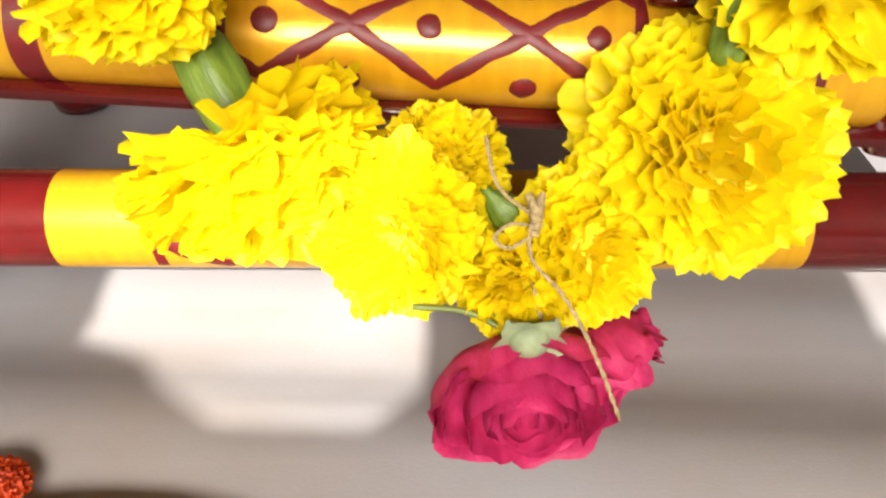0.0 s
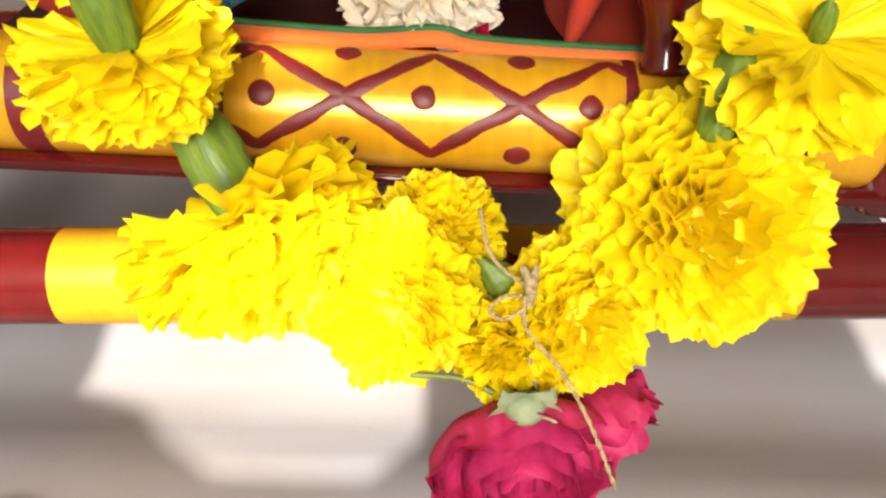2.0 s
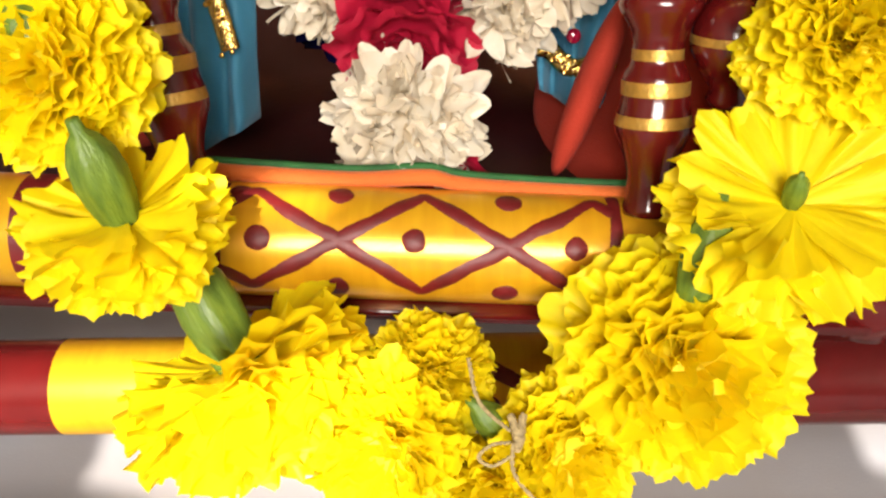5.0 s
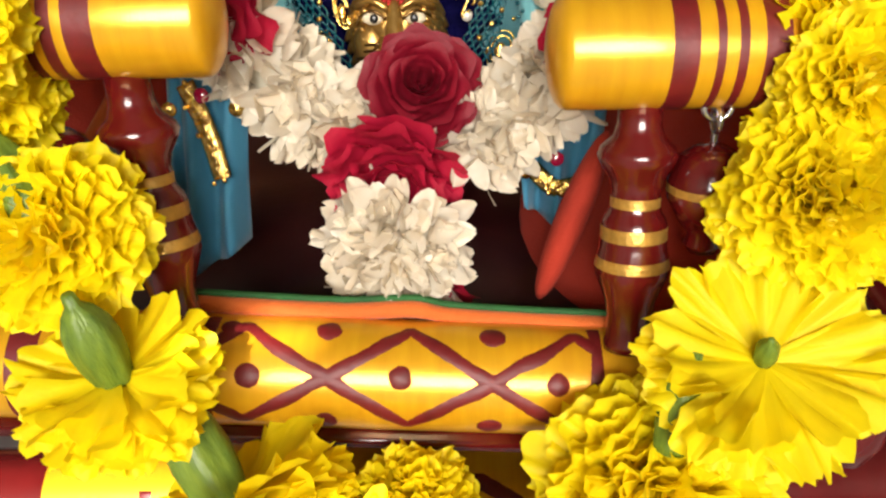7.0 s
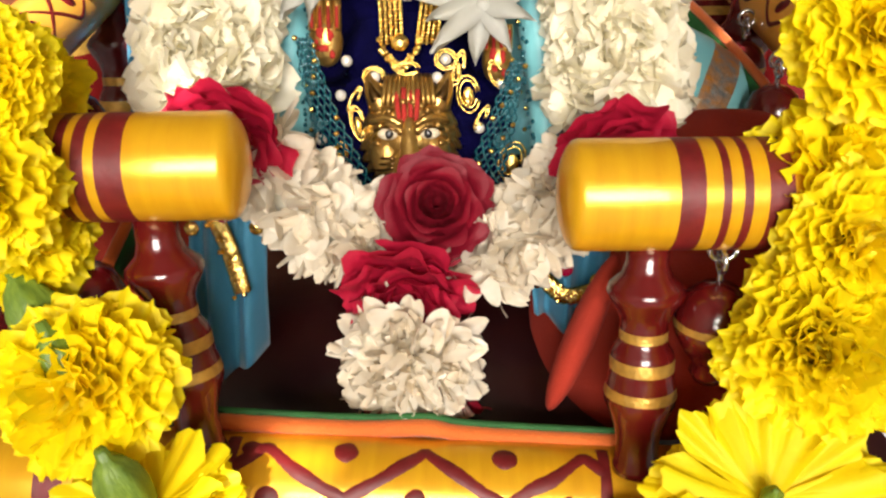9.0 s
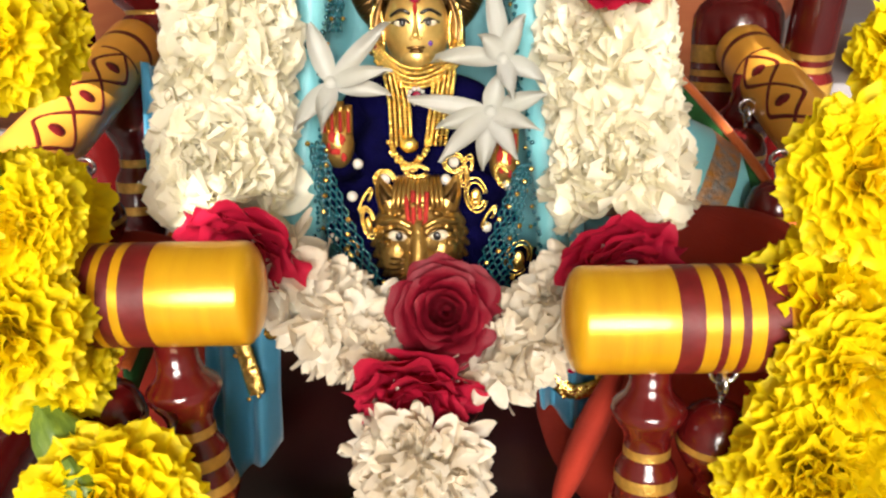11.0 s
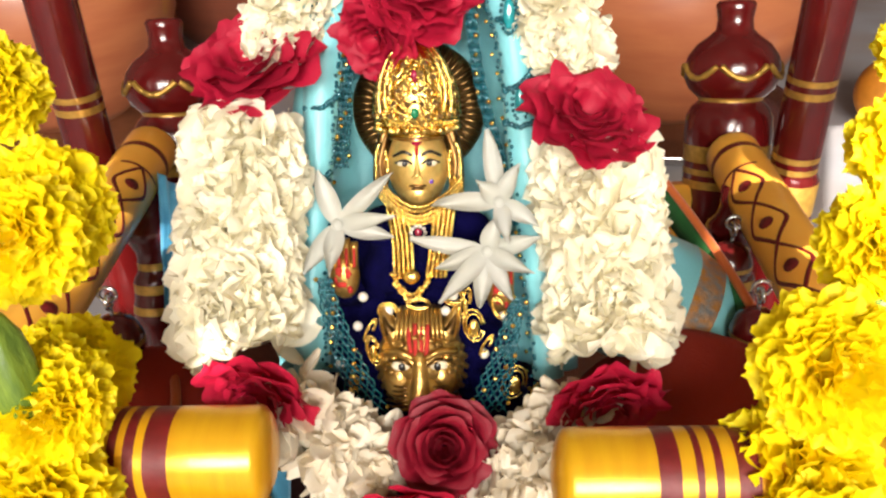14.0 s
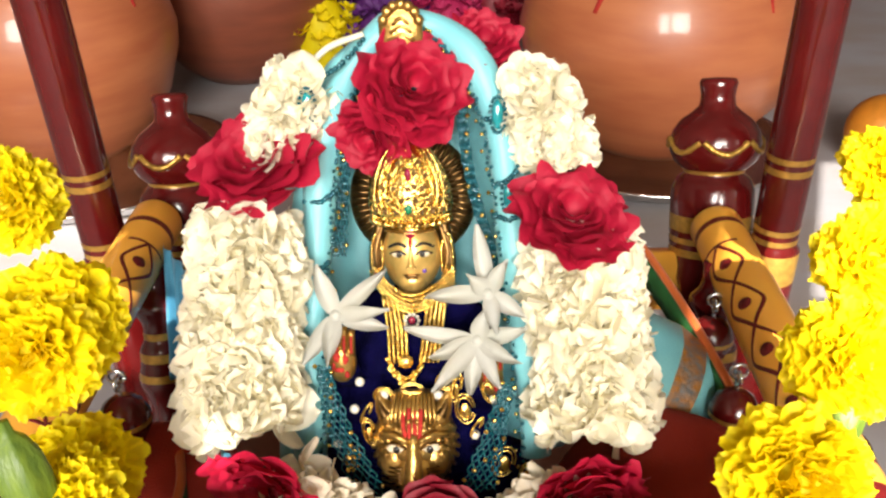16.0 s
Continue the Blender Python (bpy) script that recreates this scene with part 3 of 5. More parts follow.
part("mat_edge", bm, M_ORCL, mattress)
bm = bmesh.new()
tube(bm, [(x, y + 0.001, z + 0.0045) for x, y, z in edge], 0.0011, n=60, seg=8)
part("piping", bm, M_GRCL, mattress, "dark green piping")
for pts in ([(0.088, 0.425, 0.318), (0.100, 0.39, 0.303), (0.112, 0.35, 0.283), (0.121, 0.31, 0.262), (0.128, 0.28, 0.24)], [(-0.100, 0.42, 0.300), (-0.107, 0.38, 0.272), (-0.098, 0.345, 0.255), (-0.108, 0.32, 0.238), (-0.100, 0.29, 0.232), (-0.102, 0.26, 0.215)]):
    bm = bmesh.new()
    ribbon(bm, pts, 0.012, 0.0012, wave=0.001)
    part("mat_flap", bm, M_GRCL, mattress, "dark green underside of the mat")
    bm = bmesh.new()
    tube(bm, [(x + (0.002 if x > 0 else 0.0), y, z + 0.0125) for x, y, z in pts], 0.0020, n=60, seg=8)
    part("flap_hem", bm, M_ORCL, mattress, "orange hem")


def cushion(m, r, h, material, label, name="bolster_cushion"):
    bm = bmesh.new()
    prof = [(0.0, -h)] + [(r * (0.86 + 0.14 * math.sin(math.pi * (k + 0.5) / 9)) if 0 < k < 8 else r * 0.8, -h * math.cos(math.pi * k / 8)) for k in range(9)] + [(0.0, h)]
    lathe(bm, prof, Matrix(), 48)
    for v in bm.verts:
        v.co += Vector((noise.noise(v.co * 40), noise.noise(v.co * 40 + Vector((9, 0, 0))), noise.noise(v.co * 40 + Vector((0, 9, 0))))) * 0.002
    ob = obj(name, bm, material)
    ob.matrix_world = m
    return tagged(ob, label, "cushion", "cushions on the swing")


cushion(SEAT @ frame_to((0.082, 0.276, 0.220), (-0.70, -0.40, 0.55)), 0.060, 0.008, M_REDCL, "round rust-red cotton cushion leaning on the rail")
cushion(SEAT @ frame_to((-0.112, 0.300, 0.222), (0.45, -0.65, 0.5)), 0.042, 0.010, M_REDCL, "round rust-red cotton cushion leaning on the rail")

bm = bmesh.new()
blob(bm, (0, 0, 0), (0.0076, 0.0048, 0.0275), 32, 0, rough=0.10, fs=50)
corner = obj("cushion_corner", bm, M_REDCL)
corner.matrix_world = SEAT @ frame_to((0.0470, 0.2440, 0.2085), (0.33, -0.06, 0.92))
tagged(corner, "thin rust-red cotton cushion edge standing beside the rail post", "cushion", "cushions on the swing")

# ---- statue ----
bm = bmesh.new()
HX = -0.0055
# skirt, torso and shoulders
blob(bm, (HX, 0.328, 0.236), (0.046, 0.030, 0.030), 48, 1, rough=0.35, fs=130)
blob(bm, (HX, 0.326, 0.264), (0.036, 0.026, 0.026), 48, 1, rough=0.35, fs=150)
blob(bm, (HX, 0.324, 0.290), (0.026, 0.018, 0.024), 24, 1, rough=0.15)
blob(bm, (HX, 0.322, 0.306), (0.026, 0.013, 0.012), 24, 1, rough=0.1)
for s in (-1, 1):
    tube(bm, [(HX + s * 0.022, 0.322, 0.306), (HX + s * 0.030, 0.314, 0.292), (HX + s * 0.027, 0.302, 0.286)], 0.0062, n=10, seg=12, mi=1)
# neck, head, crown and halo
tube(bm, [(HX, 0.320, 0.308), (HX, 0.318, 0.322)], 0.0060, n=4, seg=14, mi=0)
HZ = 0.3335
blob(bm, (HX, 0.3165, HZ - 0.0008), (0.0117, 0.0105, 0.0160), 40, 10)
blob(bm, (HX, 0.3120, HZ - 0.0105), (0.0062, 0.0052, 0.0056), 24, 10)
tube(bm, [(HX, 0.3068, HZ + 0.0040), (HX, 0.3056, HZ - 0.0005), (HX, 0.3046, HZ - 0.0036)], lambda t: 0.0006 + 0.0008 * t, n=8, seg=10, mi=10)
blob(bm, (HX, 0.3066, HZ - 0.0072), (0.0034, 0.0010, 0.0007), 14, 6)
blob(bm, (HX, 0.3068, HZ - 0.0084), (0.0026, 0.0010, 0.0007), 14, 6)
for s in (-1, 1):
    blob(bm, (HX + s * 0.0013, 0.3054, HZ - 0.0040), (0.0009, 0.0008, 0.0007), 8, 10)
    blob(bm, (HX + s * 0.0046, 0.3072, HZ + 0.0012), (0.0029, 0.0009, 0.0013), 14, 3)
    blob(bm, (HX + s * 0.0045, 0.3063, HZ + 0.0012), (0.0011, 0.0005, 0.0012), 10, 4)
    tube(bm, [(HX + s * 0.0017, 0.3064, HZ + 0.0010), (HX + s * 0.0045, 0.3060, HZ + 0.0026), (HX + s * 0.0082, 0.3086, HZ + 0.0012)], 0.00045, n=8, seg=6, mi=4)
    tube(bm, [(HX + s * 0.0017, 0.3064, HZ + 0.0042), (HX + s * 0.0050, 0.3066, HZ + 0.0056), (HX + s * 0.0088, 0.3096, HZ + 0.0036)], 0.0006, n=8, seg=6, mi=4)
    tube(bm, [(HX + s * 0.0112, 0.3150, HZ + 0.012), (HX + s * 0.0142, 0.3130, HZ + 0.001), (HX + s * 0.0132, 0.3130, HZ - 0.010)], lambda t: 0.0008 + 0.0004 * t, n=10, seg=10, mi=6)
    tube(bm, [(HX + s * 0.0120, 0.3185, HZ + 0.014), (HX + s * 0.0150, 0.3170, HZ), (HX + s * 0.0152, 0.3165, HZ - 0.010)], 0.0022, n=14, seg=10, mi=6)
    tube(bm, [(HX + s * (0.0140 + 0.0022 * math.sin(a)), 0.3150, HZ - 0.0020 + 0.0095 * math.cos(a)) for a in (k * math.pi / 8 for k in range(17))], 0.0007, n=36, seg=6, mi=2)
    blob(bm, (HX + s * 0.0140, 0.3158, HZ - 0.0020), (0.0020, 0.0010, 0.0088), 14, 6)
    blob(bm, (HX + s * 0.0142, 0.3105, HZ - 0.0075), (0.0019, 0.0016, 0.0024), 12, 2)
    for k in range(7):
        a = k * math.pi / 3.5
        blob(bm, (HX + s * 0.0142 + 0.0024 * math.cos(a), 0.3100, HZ - 0.0075 + 0.0028 * math.sin(a)), (0.0006, 0.0006, 0.0006), 7, 2)
    blob(bm, (HX + s * 0.0142, 0.3090, HZ - 0.0072), (0.0008, 0.0006, 0.0009), 8, 5)
CZ = 0.3462
CROWN = [(0.0124, -0.002), (0.0140, 0.0), (0.0152, 0.002), (0.0157, 0.005), (0.0156, 0.010), (0.0146, 0.016), (0.0122, 0.022), (0.0090, 0.0275), (0.0058, 0.032), (0.0028, 0.036), (0.0010, 0.039), (0.0, 0.0405)]


def crown_r(z):
    for (r0, z0), (r1, z1) in zip(CROWN, CROWN[1:]):
        if z0 <= z <= z1:
            return r0 + (r1 - r0) * (z - z0) / (z1 - z0)
    return 0.0


def on_crown(deg, z, lift=0.0):
    r = crown_r(z) + lift
    return Vector((HX + r * math.cos(radians(deg)), 0.318 + r * math.sin(radians(deg)), CZ + z))


lathe(bm, CROWN, pose(HX, 0.318, CZ), 40, 2)
# flame ridges that sweep up to the tip, and a teardrop frame at the front
for s in (-1, 1):
    for k in range(6):
        tube(bm, [on_crown(270 + s * (84 - 9 * k) * (1 - 0.35 * (z / 0.038) ** 2), z, 0.0003) for z in (0.006 + 0.0012 * k, 0.013, 0.020, 0.027, 0.033, 0.038)], lambda t: 0.0009 * (1 - 0.6 * t), n=16, seg=6, mi=2)
for q, w in ((1.0, 0.0008), (0.72, 0.0005)):
    tube(bm, [on_crown(270 + 30 * q * math.sin(a) * (1.2 if math.cos(a) < 0 else 0.75), 0.0175 + 0.0115 * q * math.cos(a), 0.0006) for a in (k * math.pi / 10 for k in range(21))], w, n=44, seg=6, mi=2)
for k in range(9):
    blob(bm, on_crown(270 + 11 * math.sin(k * 2.4), 0.011 + 0.0016 * k, 0.0006), (0.0012, 0.0010, 0.0012), 7, 2 if k % 3 else 6)
for j in range(4):
    z = 0.0005 + 0.0024 * j
    rr = crown_r(z)
    n = max(4, int(rr / 0.00075))
    for k in range(n):
        a = radians(180 + 180 * (k + 0.5 * (j % 2)) / n)
        q = 0.0011 if j > 1 else 0.0009
        blob(bm, (HX + rr * math.cos(a), 0.318 + rr * math.sin(a), CZ + z), (q, 0.0009, q * (1.5 if j > 3 else 1)), 7, 2)
for s in (-1, 1):
    for k in range(2):
        tube(bm, [(HX + s * (0.0125 - 0.003 * k), 0.3075 - 0.0015 * k, CZ + 0.004), (HX + s * (0.0130 - 0.002 * k), 0.3075 - 0.0012 * k, CZ + 0.015), (HX + s * (0.0095 - 0.002 * k), 0.3085, CZ + 0.026), (HX + s * 0.001, 0.314, CZ + 0.036)], 0.0007, n=12, seg=6, mi=2)
# pierced scrolls of the crown
for j, z in enumerate((0.0060, 0.0105, 0.0150, 0.0195, 0.0240)):
    rr = crown_r(z) + 0.0006
    n = (9, 8, 7, 5, 4)[j]
    for k in range(n):
        a = radians(196 + 148 * (k + 0.5) / n)
        t = Vector((-math.sin(a), math.cos(a), 0))
        c = Vector((HX + rr * math.cos(a), 0.318 + rr * math.sin(a), CZ + z))
        sp = 1 if math.cos(a) > 0 else -1
        coil = []
        for i in range(13):
            w = 0.55 * i
            q = 0.0023 * (1 - i / 15)
            coil.append(c + t * (q * math.cos(w) * sp) + Vector((0, 0, q * math.sin(w))))
        tube(bm, coil, 0.00042, n=0, seg=5, mi=2)
        blob(bm, c, (0.0011, 0.0011, 0.0011), 6, 6)
for k in range(15):
    a = radians(188 + 164 * k / 14)
    blob(bm, (HX + 0.0156 * math.cos(a), 0.318 + 0.0156 * math.sin(a), CZ + 0.0008), (0.0012, 0.0012, 0.0014), 8, 2)
tube(bm, [(HX - 0.0105, 0.3098, CZ - 0.0006), (HX, 0.3054, CZ - 0.0014), (HX + 0.0105, 0.3098, CZ - 0.0006)], 0.0008, n=14, seg=8, mi=2)
tube(bm, [(HX - 0.0100, 0.3100, CZ - 0.0026), (HX, 0.3060, CZ - 0.0030), (HX + 0.0100, 0.3100, CZ - 0.0026)], 0.0005, n=14, seg=8, mi=0)
blob(bm, (HX, 0.3018, CZ + 0.0078), (0.0030, 0.0008, 0.0040), 14, 2)
blob(bm, (HX, 0.3012, CZ + 0.0075), (0.0016, 0.0010, 0.0021), 12, 8)
blob(bm, on_crown(270, 0.0200, 0.0008), (0.0013, 0.0010, 0.0026), 12, 5)
blob(bm, (HX, 0.3036, CZ + 0.0012), (0.0009, 0.0007, 0.0009), 10, 5)
blob(bm, (HX, 0.3066, HZ + 0.0098), (0.0022, 0.0010, 0.0022), 14, 5)
blob(bm, (HX, 0.3062, HZ + 0.0060), (0.0008, 0.0007, 0.0022), 10, 7)
blob(bm, (HX + 0.0050, 0.3078, HZ - 0.0058), (0.0010, 0.0008, 0.0010), 8, 9)
lathe(bm, [(0.0, -0.001), (0.0255, -0.001), (0.0265, 0.0005), (0.0255, 0.002), (0.0, 0.002)], pose(HX, 0.336, 0.352, 82), 48, 6)
for k in range(52):
    a = 2 * math.pi * k / 52
    c = Vector((HX + 0.0205 * math.cos(a), 0.334 + 0.0027 * math.sin(a), 0.352 + 0.0205 * math.sin(a)))
    d = Vector((math.cos(a), 0.14 * math.sin(a), math.sin(a))) * 0.0050
    tube(bm, [c - d, c + d], 0.0008, n=3, seg=6, mi=6)
# raised palms
for px0, pz0, pw in ((-0.0332, 0.2945, 1.0), (0.0245, 0.2870, 0.9)):
    blob(bm, (px0, 0.297, pz0), (0.0058 * pw, 0.0035, 0.0085 * pw), 16, 0)
    for k in range(4):
        x = px0 - 0.0042 * pw + 0.0028 * pw * k
        tube(bm, [(x, 0.2955, pz0 + 0.0035), (x + 0.0001, 0.2960, pz0 + 0.0135 * pw + (0.0014 if k in (1, 2) else 0))], 0.00145 * pw, n=5, seg=8, mi=0)
        tube(bm, [(x, 0.2942, pz0 + 0.0045), (x + 0.0001, 0.2948, pz0 + 0.0115 * pw)], 0.0006, n=4, seg=6, mi=7)
    for dx, dz, w, h in ((-0.0016, 0.0030, 0.0014, 0.0022), (0.0018, 0.0018, 0.0012, 0.0026), (-0.0006, -0.0022, 0.0020, 0.0014), (0.0022, -0.0040, 0.0010, 0.0014), (-0.0028, -0.0008, 0.0008, 0.0018)):
        blob(bm, (px0 + dx * pw, 0.2940, pz0 + dz * pw), (w * pw, 0.0006, h * pw), 10, 7, rough=0.5, fs=700)
# animal mount
LX, LY, LZ = -0.0055, 0.2960, 0.2620
blob(bm, (LX, LY, LZ), (0.0162, 0.0150, 0.0190), 32, 0, rough=0.06, fs=300)
blob(bm, (LX, LY - 0.0105, LZ - 0.009), (0.0085, 0.0080, 0.0090), 24, 0)
for s in (-1, 1):
    blob(bm, (LX + s * 0.0075, LY - 0.0085, LZ - 0.0045), (0.0062, 0.0060, 0.0085), 20, 0)
tube(bm, [(LX, LY - 0.0130, LZ + 0.008), (LX, LY - 0.0165, LZ - 0.001), (LX, LY - 0.0190, LZ - 0.009)], lambda t: 0.0022 + 0.0016 * t, n=10, seg=14, mi=0)
blob(bm, (LX, LY - 0.0190, LZ - 0.0100), (0.0034, 0.0022, 0.0020), 12, 6)
for s in (-1, 1):
    tube(bm, [(LX + s * 0.0092, LY - 0.004, LZ + 0.0120), (LX + s * 0.0118, LY - 0.005, LZ + 0.0165), (LX + s * 0.0138, LY - 0.005, LZ + 0.0225)], lambda t: 0.0050 * (1 - t) ** 0.75 + 0.0004, n=12, seg=12, mi=0)
    tube(bm, [(LX + s * 0.0105, LY - 0.0092, LZ + 0.0138), (LX + s * 0.0120, LY - 0.0085, LZ + 0.0165), (LX + s * 0.0132, LY - 0.0070, LZ + 0.0200)], lambda t: 0.0018 * (1 - t) ** 0.7 + 0.0003, n=10, seg=8, mi=6)
    blob(bm, (LX + s * 0.0068, LY - 0.0142, LZ + 0.0032), (0.0035, 0.0018, 0.0020), 14, 3)
    blob(bm, (LX + s * 0.0064, LY - 0.0158, LZ + 0.0032), (0.0014, 0.0006, 0.0015), 12, 4)
    tube(bm, [(LX + s * 0.0022, LY - 0.0178, LZ - 0.0085), (LX + s * 0.0048, LY - 0.0178, LZ - 0.0125), (LX + s * 0.0085, LY - 0.0140, LZ - 0.0140)], 0.0007, n=10, seg=8, mi=6)
    for k in range(5):
        tube(bm, [(LX + s * 0.0050, LY - 0.0165, LZ - 0.0045 - 0.0016 * k), (LX + s * 0.0090, LY - 0.0142, LZ - 0.0050 - 0.0020 * k), (LX + s * 0.0130, LY - 0.0095, LZ - 0.0045 - 0.0026 * k)], 0.0005, n=8, seg=6, mi=6)
    tube(bm, [(LX + s * 0.0026, LY - 0.0150, LZ + 0.0030), (LX + s * 0.0066, LY - 0.0152, LZ + 0.0054), (LX + s * 0.0115, LY - 0.0110, LZ + 0.0038)], 0.0006, n=10, seg=8, mi=6)
    tube(bm, [(LX + s * 0.0020, LY - 0.0152, LZ + 0.0060), (LX + s * 0.0070, LY - 0.0148, LZ + 0.0085), (LX + s * 0.0130, LY - 0.0095, LZ + 0.0065)], 0.0012, n=10, seg=8, mi=0)
    for ring in range(3):
        for k in range(13):
            a = radians(-80 + 13 * k)
            q = 1 - 0.13 * ring
            p = Vector((LX + s * 0.0158 * q * math.cos(a), LY - 0.002 - 0.0042 * ring, LZ - 0.001 + 0.0180 * q * math.sin(a)))
            tube(bm, [p + Vector((-s * 0.0016, -0.0030, 0.0016)), p, p + Vector((s * 0.0012, 0.0030, -0.0026))], 0.0011, n=6, seg=6, mi=0)
for k in range(11):
    x = LX - 0.0085 + 0.0017 * k
    tube(bm, [(x, LY - 0.0118, LZ + 0.0120), (LX + (x - LX) * 0.9, LY - 0.0085, LZ + 0.0190), (LX + (x - LX) * 0.8, LY - 0.001, LZ + 0.0210)], 0.0008, n=6, seg=6, mi=0)
for dx, z0, z1 in ((-0.0030, 0.0080, 0.0160), (-0.0012, 0.0045, 0.0175), (0.0006, 0.0030, 0.0165), (0.0024, 0.0070, 0.0170)):
    tube(bm, [(LX + dx, LY - 0.0148 + 0.0006 * abs(dx) / 0.003, LZ + z0), (LX + dx * 1.2, LY - 0.0138, LZ + 0.5 * (z0 + z1)), (LX + dx * 1.3, LY - 0.0098, LZ + z1)], 0.00085, n=10, seg=8, mi=7)
statue = obj("statue", bm, [M_BRASS, M_NAVY, M_GOLD, M_WHITE, M_BLACK, M_RUBY, M_BRONZE, M_KUM, M_EMER, M_AMETH, M_FACE])
statue.matrix_world = SEAT
tagged(statue, "small brass seated figure with tall gold crown and navy dress", "statue")

# ---- turquoise drape ----
drape = thing("shawl", SEAT, "turquoise satin shawl with beaded border arched over the statue", "shawl")
ARCH = [(-0.049, 0.300, 0.248), (-0.047, 0.306, 0.285), (-0.0435, 0.314, 0.330), (-0.0395, 0.322, 0.372), (-0.031, 0.329, 0.400), (-0.016, 0.333, 0.417), (-0.004, 0.334, 0.421), (0.009, 0.333, 0.418), (0.022, 0.329, 0.404), (0.030, 0.323, 0.378), (0.035, 0.316, 0.335), (0.040, 0.308, 0.290), (0.043, 0.300, 0.252)]
bm = bmesh.new()
tube(bm, ARCH, lambda t: 0.0064 + 0.0010 * math.sin(t * 31), n=90, seg=16, flat=1.2)
part("front_fold", bm, M_TURQ, drape)
bm = bmesh.new()
tube(bm, [(x * 1.16, y + 0.010, z - 0.001) for x, y, z in ARCH], lambda t: 0.0062 + 0.001 * math.sin(t * 40 + 1), n=90, seg=14, flat=1.1)
part("back_fold", bm, M_TURQ, drape)
bm = bmesh.new()
half = spline([(x, y + 0.012, z) for x, y, z in ARCH], 41)
grid = []
for k in range(21):
    a, b = half[k], half[40 - k]
    grid.append([bm.verts.new(a.lerp(b, i / 16) + Vector((0, 0.012 * math.sin(math.pi * i / 16) + 0.0016 * math.sin(i * 2.4 + k * 0.2), 0))) for i in range(17)])
for k in range(20):
    for i in range(16):
        bm.faces.new((grid[k][i], grid[k][i + 1], grid[k + 1][i + 1], grid[k + 1][i]))
bmesh.ops.solidify(bm, geom=bm.faces[:], thickness=0.001)
part("back_sheet", bm, M_TURQ, drape)


def beads(name, pts, n, r, material, parent, jitter=0.0, label=""):
    bm = bmesh.new()
    for p in spline(pts, n):
        q = p + Vector((random.uniform(-1, 1), random.uniform(-1, 1), random.uniform(-1, 1))) * jitter
        blob(bm, q, (r, r, r), 7)
    return obj(name, bm, material, parent, label)


for s, f in ((-1, lambda i: ARCH[i]), (1, lambda i: ARCH[12 - i])):
    pts = [(f(i)[0] - s * 0.0055, f(i)[1] - 0.006, f(i)[2] - 0.002) for i in range(7)]
    beads("bead_border", pts, 110, 0.00085, M_TEAL, drape, 0.0009, "dark teal bead border")
    beads("gold_bead_edge", [(x - s * 0.002, y - 0.001, z) for x, y, z in pts], 34, 0.0009, M_GOLD, drape, 0.0010, "tiny gold beads")

# ---- ornaments on the dress ----
necklace = thing("necklace", SEAT, "gold bead necklace with ruby pendant over the navy dress", "necklace")
for dz, dy, r, m in ((0.0038, 0.0012, 0.00075, M_GOLD), (0.0022, 0.0006, 0.0008, M_GOLD), (0.0006, 0.0, 0.0009, M_GOLD), (-0.0010, 0.0, 0.0009, M_GOLD), (-0.0026, 0.0, 0.0009, M_GOLD)):
    beads("collar_strand", [(-0.0200, 0.309 + dy, 0.3245 + dz), (-0.0135, 0.304 + dy, 0.3185 + dz), (-0.0055, 0.301 + dy, 0.3155 + dz), (0.0035, 0.304 + dy, 0.3185 + dz), (0.0110, 0.309 + dy, 0.3245 + dz)], 44, r, m, necklace)
for k in range(5):
    x = -0.0168 + 0.0017 * k
    beads("long_strand", [(x, 0.304, 0.3180), (x + 0.0018, 0.3000, 0.3080), (x + 0.0022, 0.2985, 0.2935)], 28, 0.0009, M_GOLD, necklace)
    x = -0.0005 + 0.0017 * k
    beads("long_strand", [(x + 0.0015, 0.304, 0.3180), (x, 0.3000, 0.3080), (x - 0.0022, 0.2985, 0.2935)], 28, 0.0009, M_GOLD, necklace)
bm = bmesh.new()
blob(bm, (-0.0055, 0.2985, 0.3105), (0.0014, 0.0010, 0.0016), 12)
ped = part("pendant", bm, M_RUBY, necklace, "small ruby pendant")
beads("pendant_stones", [(-0.0055 + 0.0026 * math.cos(a), 0.2988, 0.3103 + 0.0026 * math.sin(a)) for a in (k * math.pi / 5 for k in range(11))], 11, 0.0008, M_PEARL, ped)
bm = bmesh.new()
blob(bm, (-0.0085, 0.2985, 0.2935), (0.0034, 0.0022, 0.0030), 16)
drop = part("drop", bm, M_GOLD, necklace, "round gold drop")
beads("drop_fringe", [(-0.0155, 0.2985, 0.2945), (-0.0125, 0.2980, 0.2895), (-0.0085, 0.2975, 0.2870), (-0.0045, 0.2980, 0.2895), (-0.0015, 0.2985, 0.2945)], 22, 0.0010, M_GOLD, drop, 0.0004)
beads("drop_fringe", [(-0.0150, 0.2975, 0.2915), (-0.0085, 0.2965, 0.2850), (-0.0020, 0.2975, 0.2915)], 12, 0.0013, M_GOLD, drop, 0.0004)

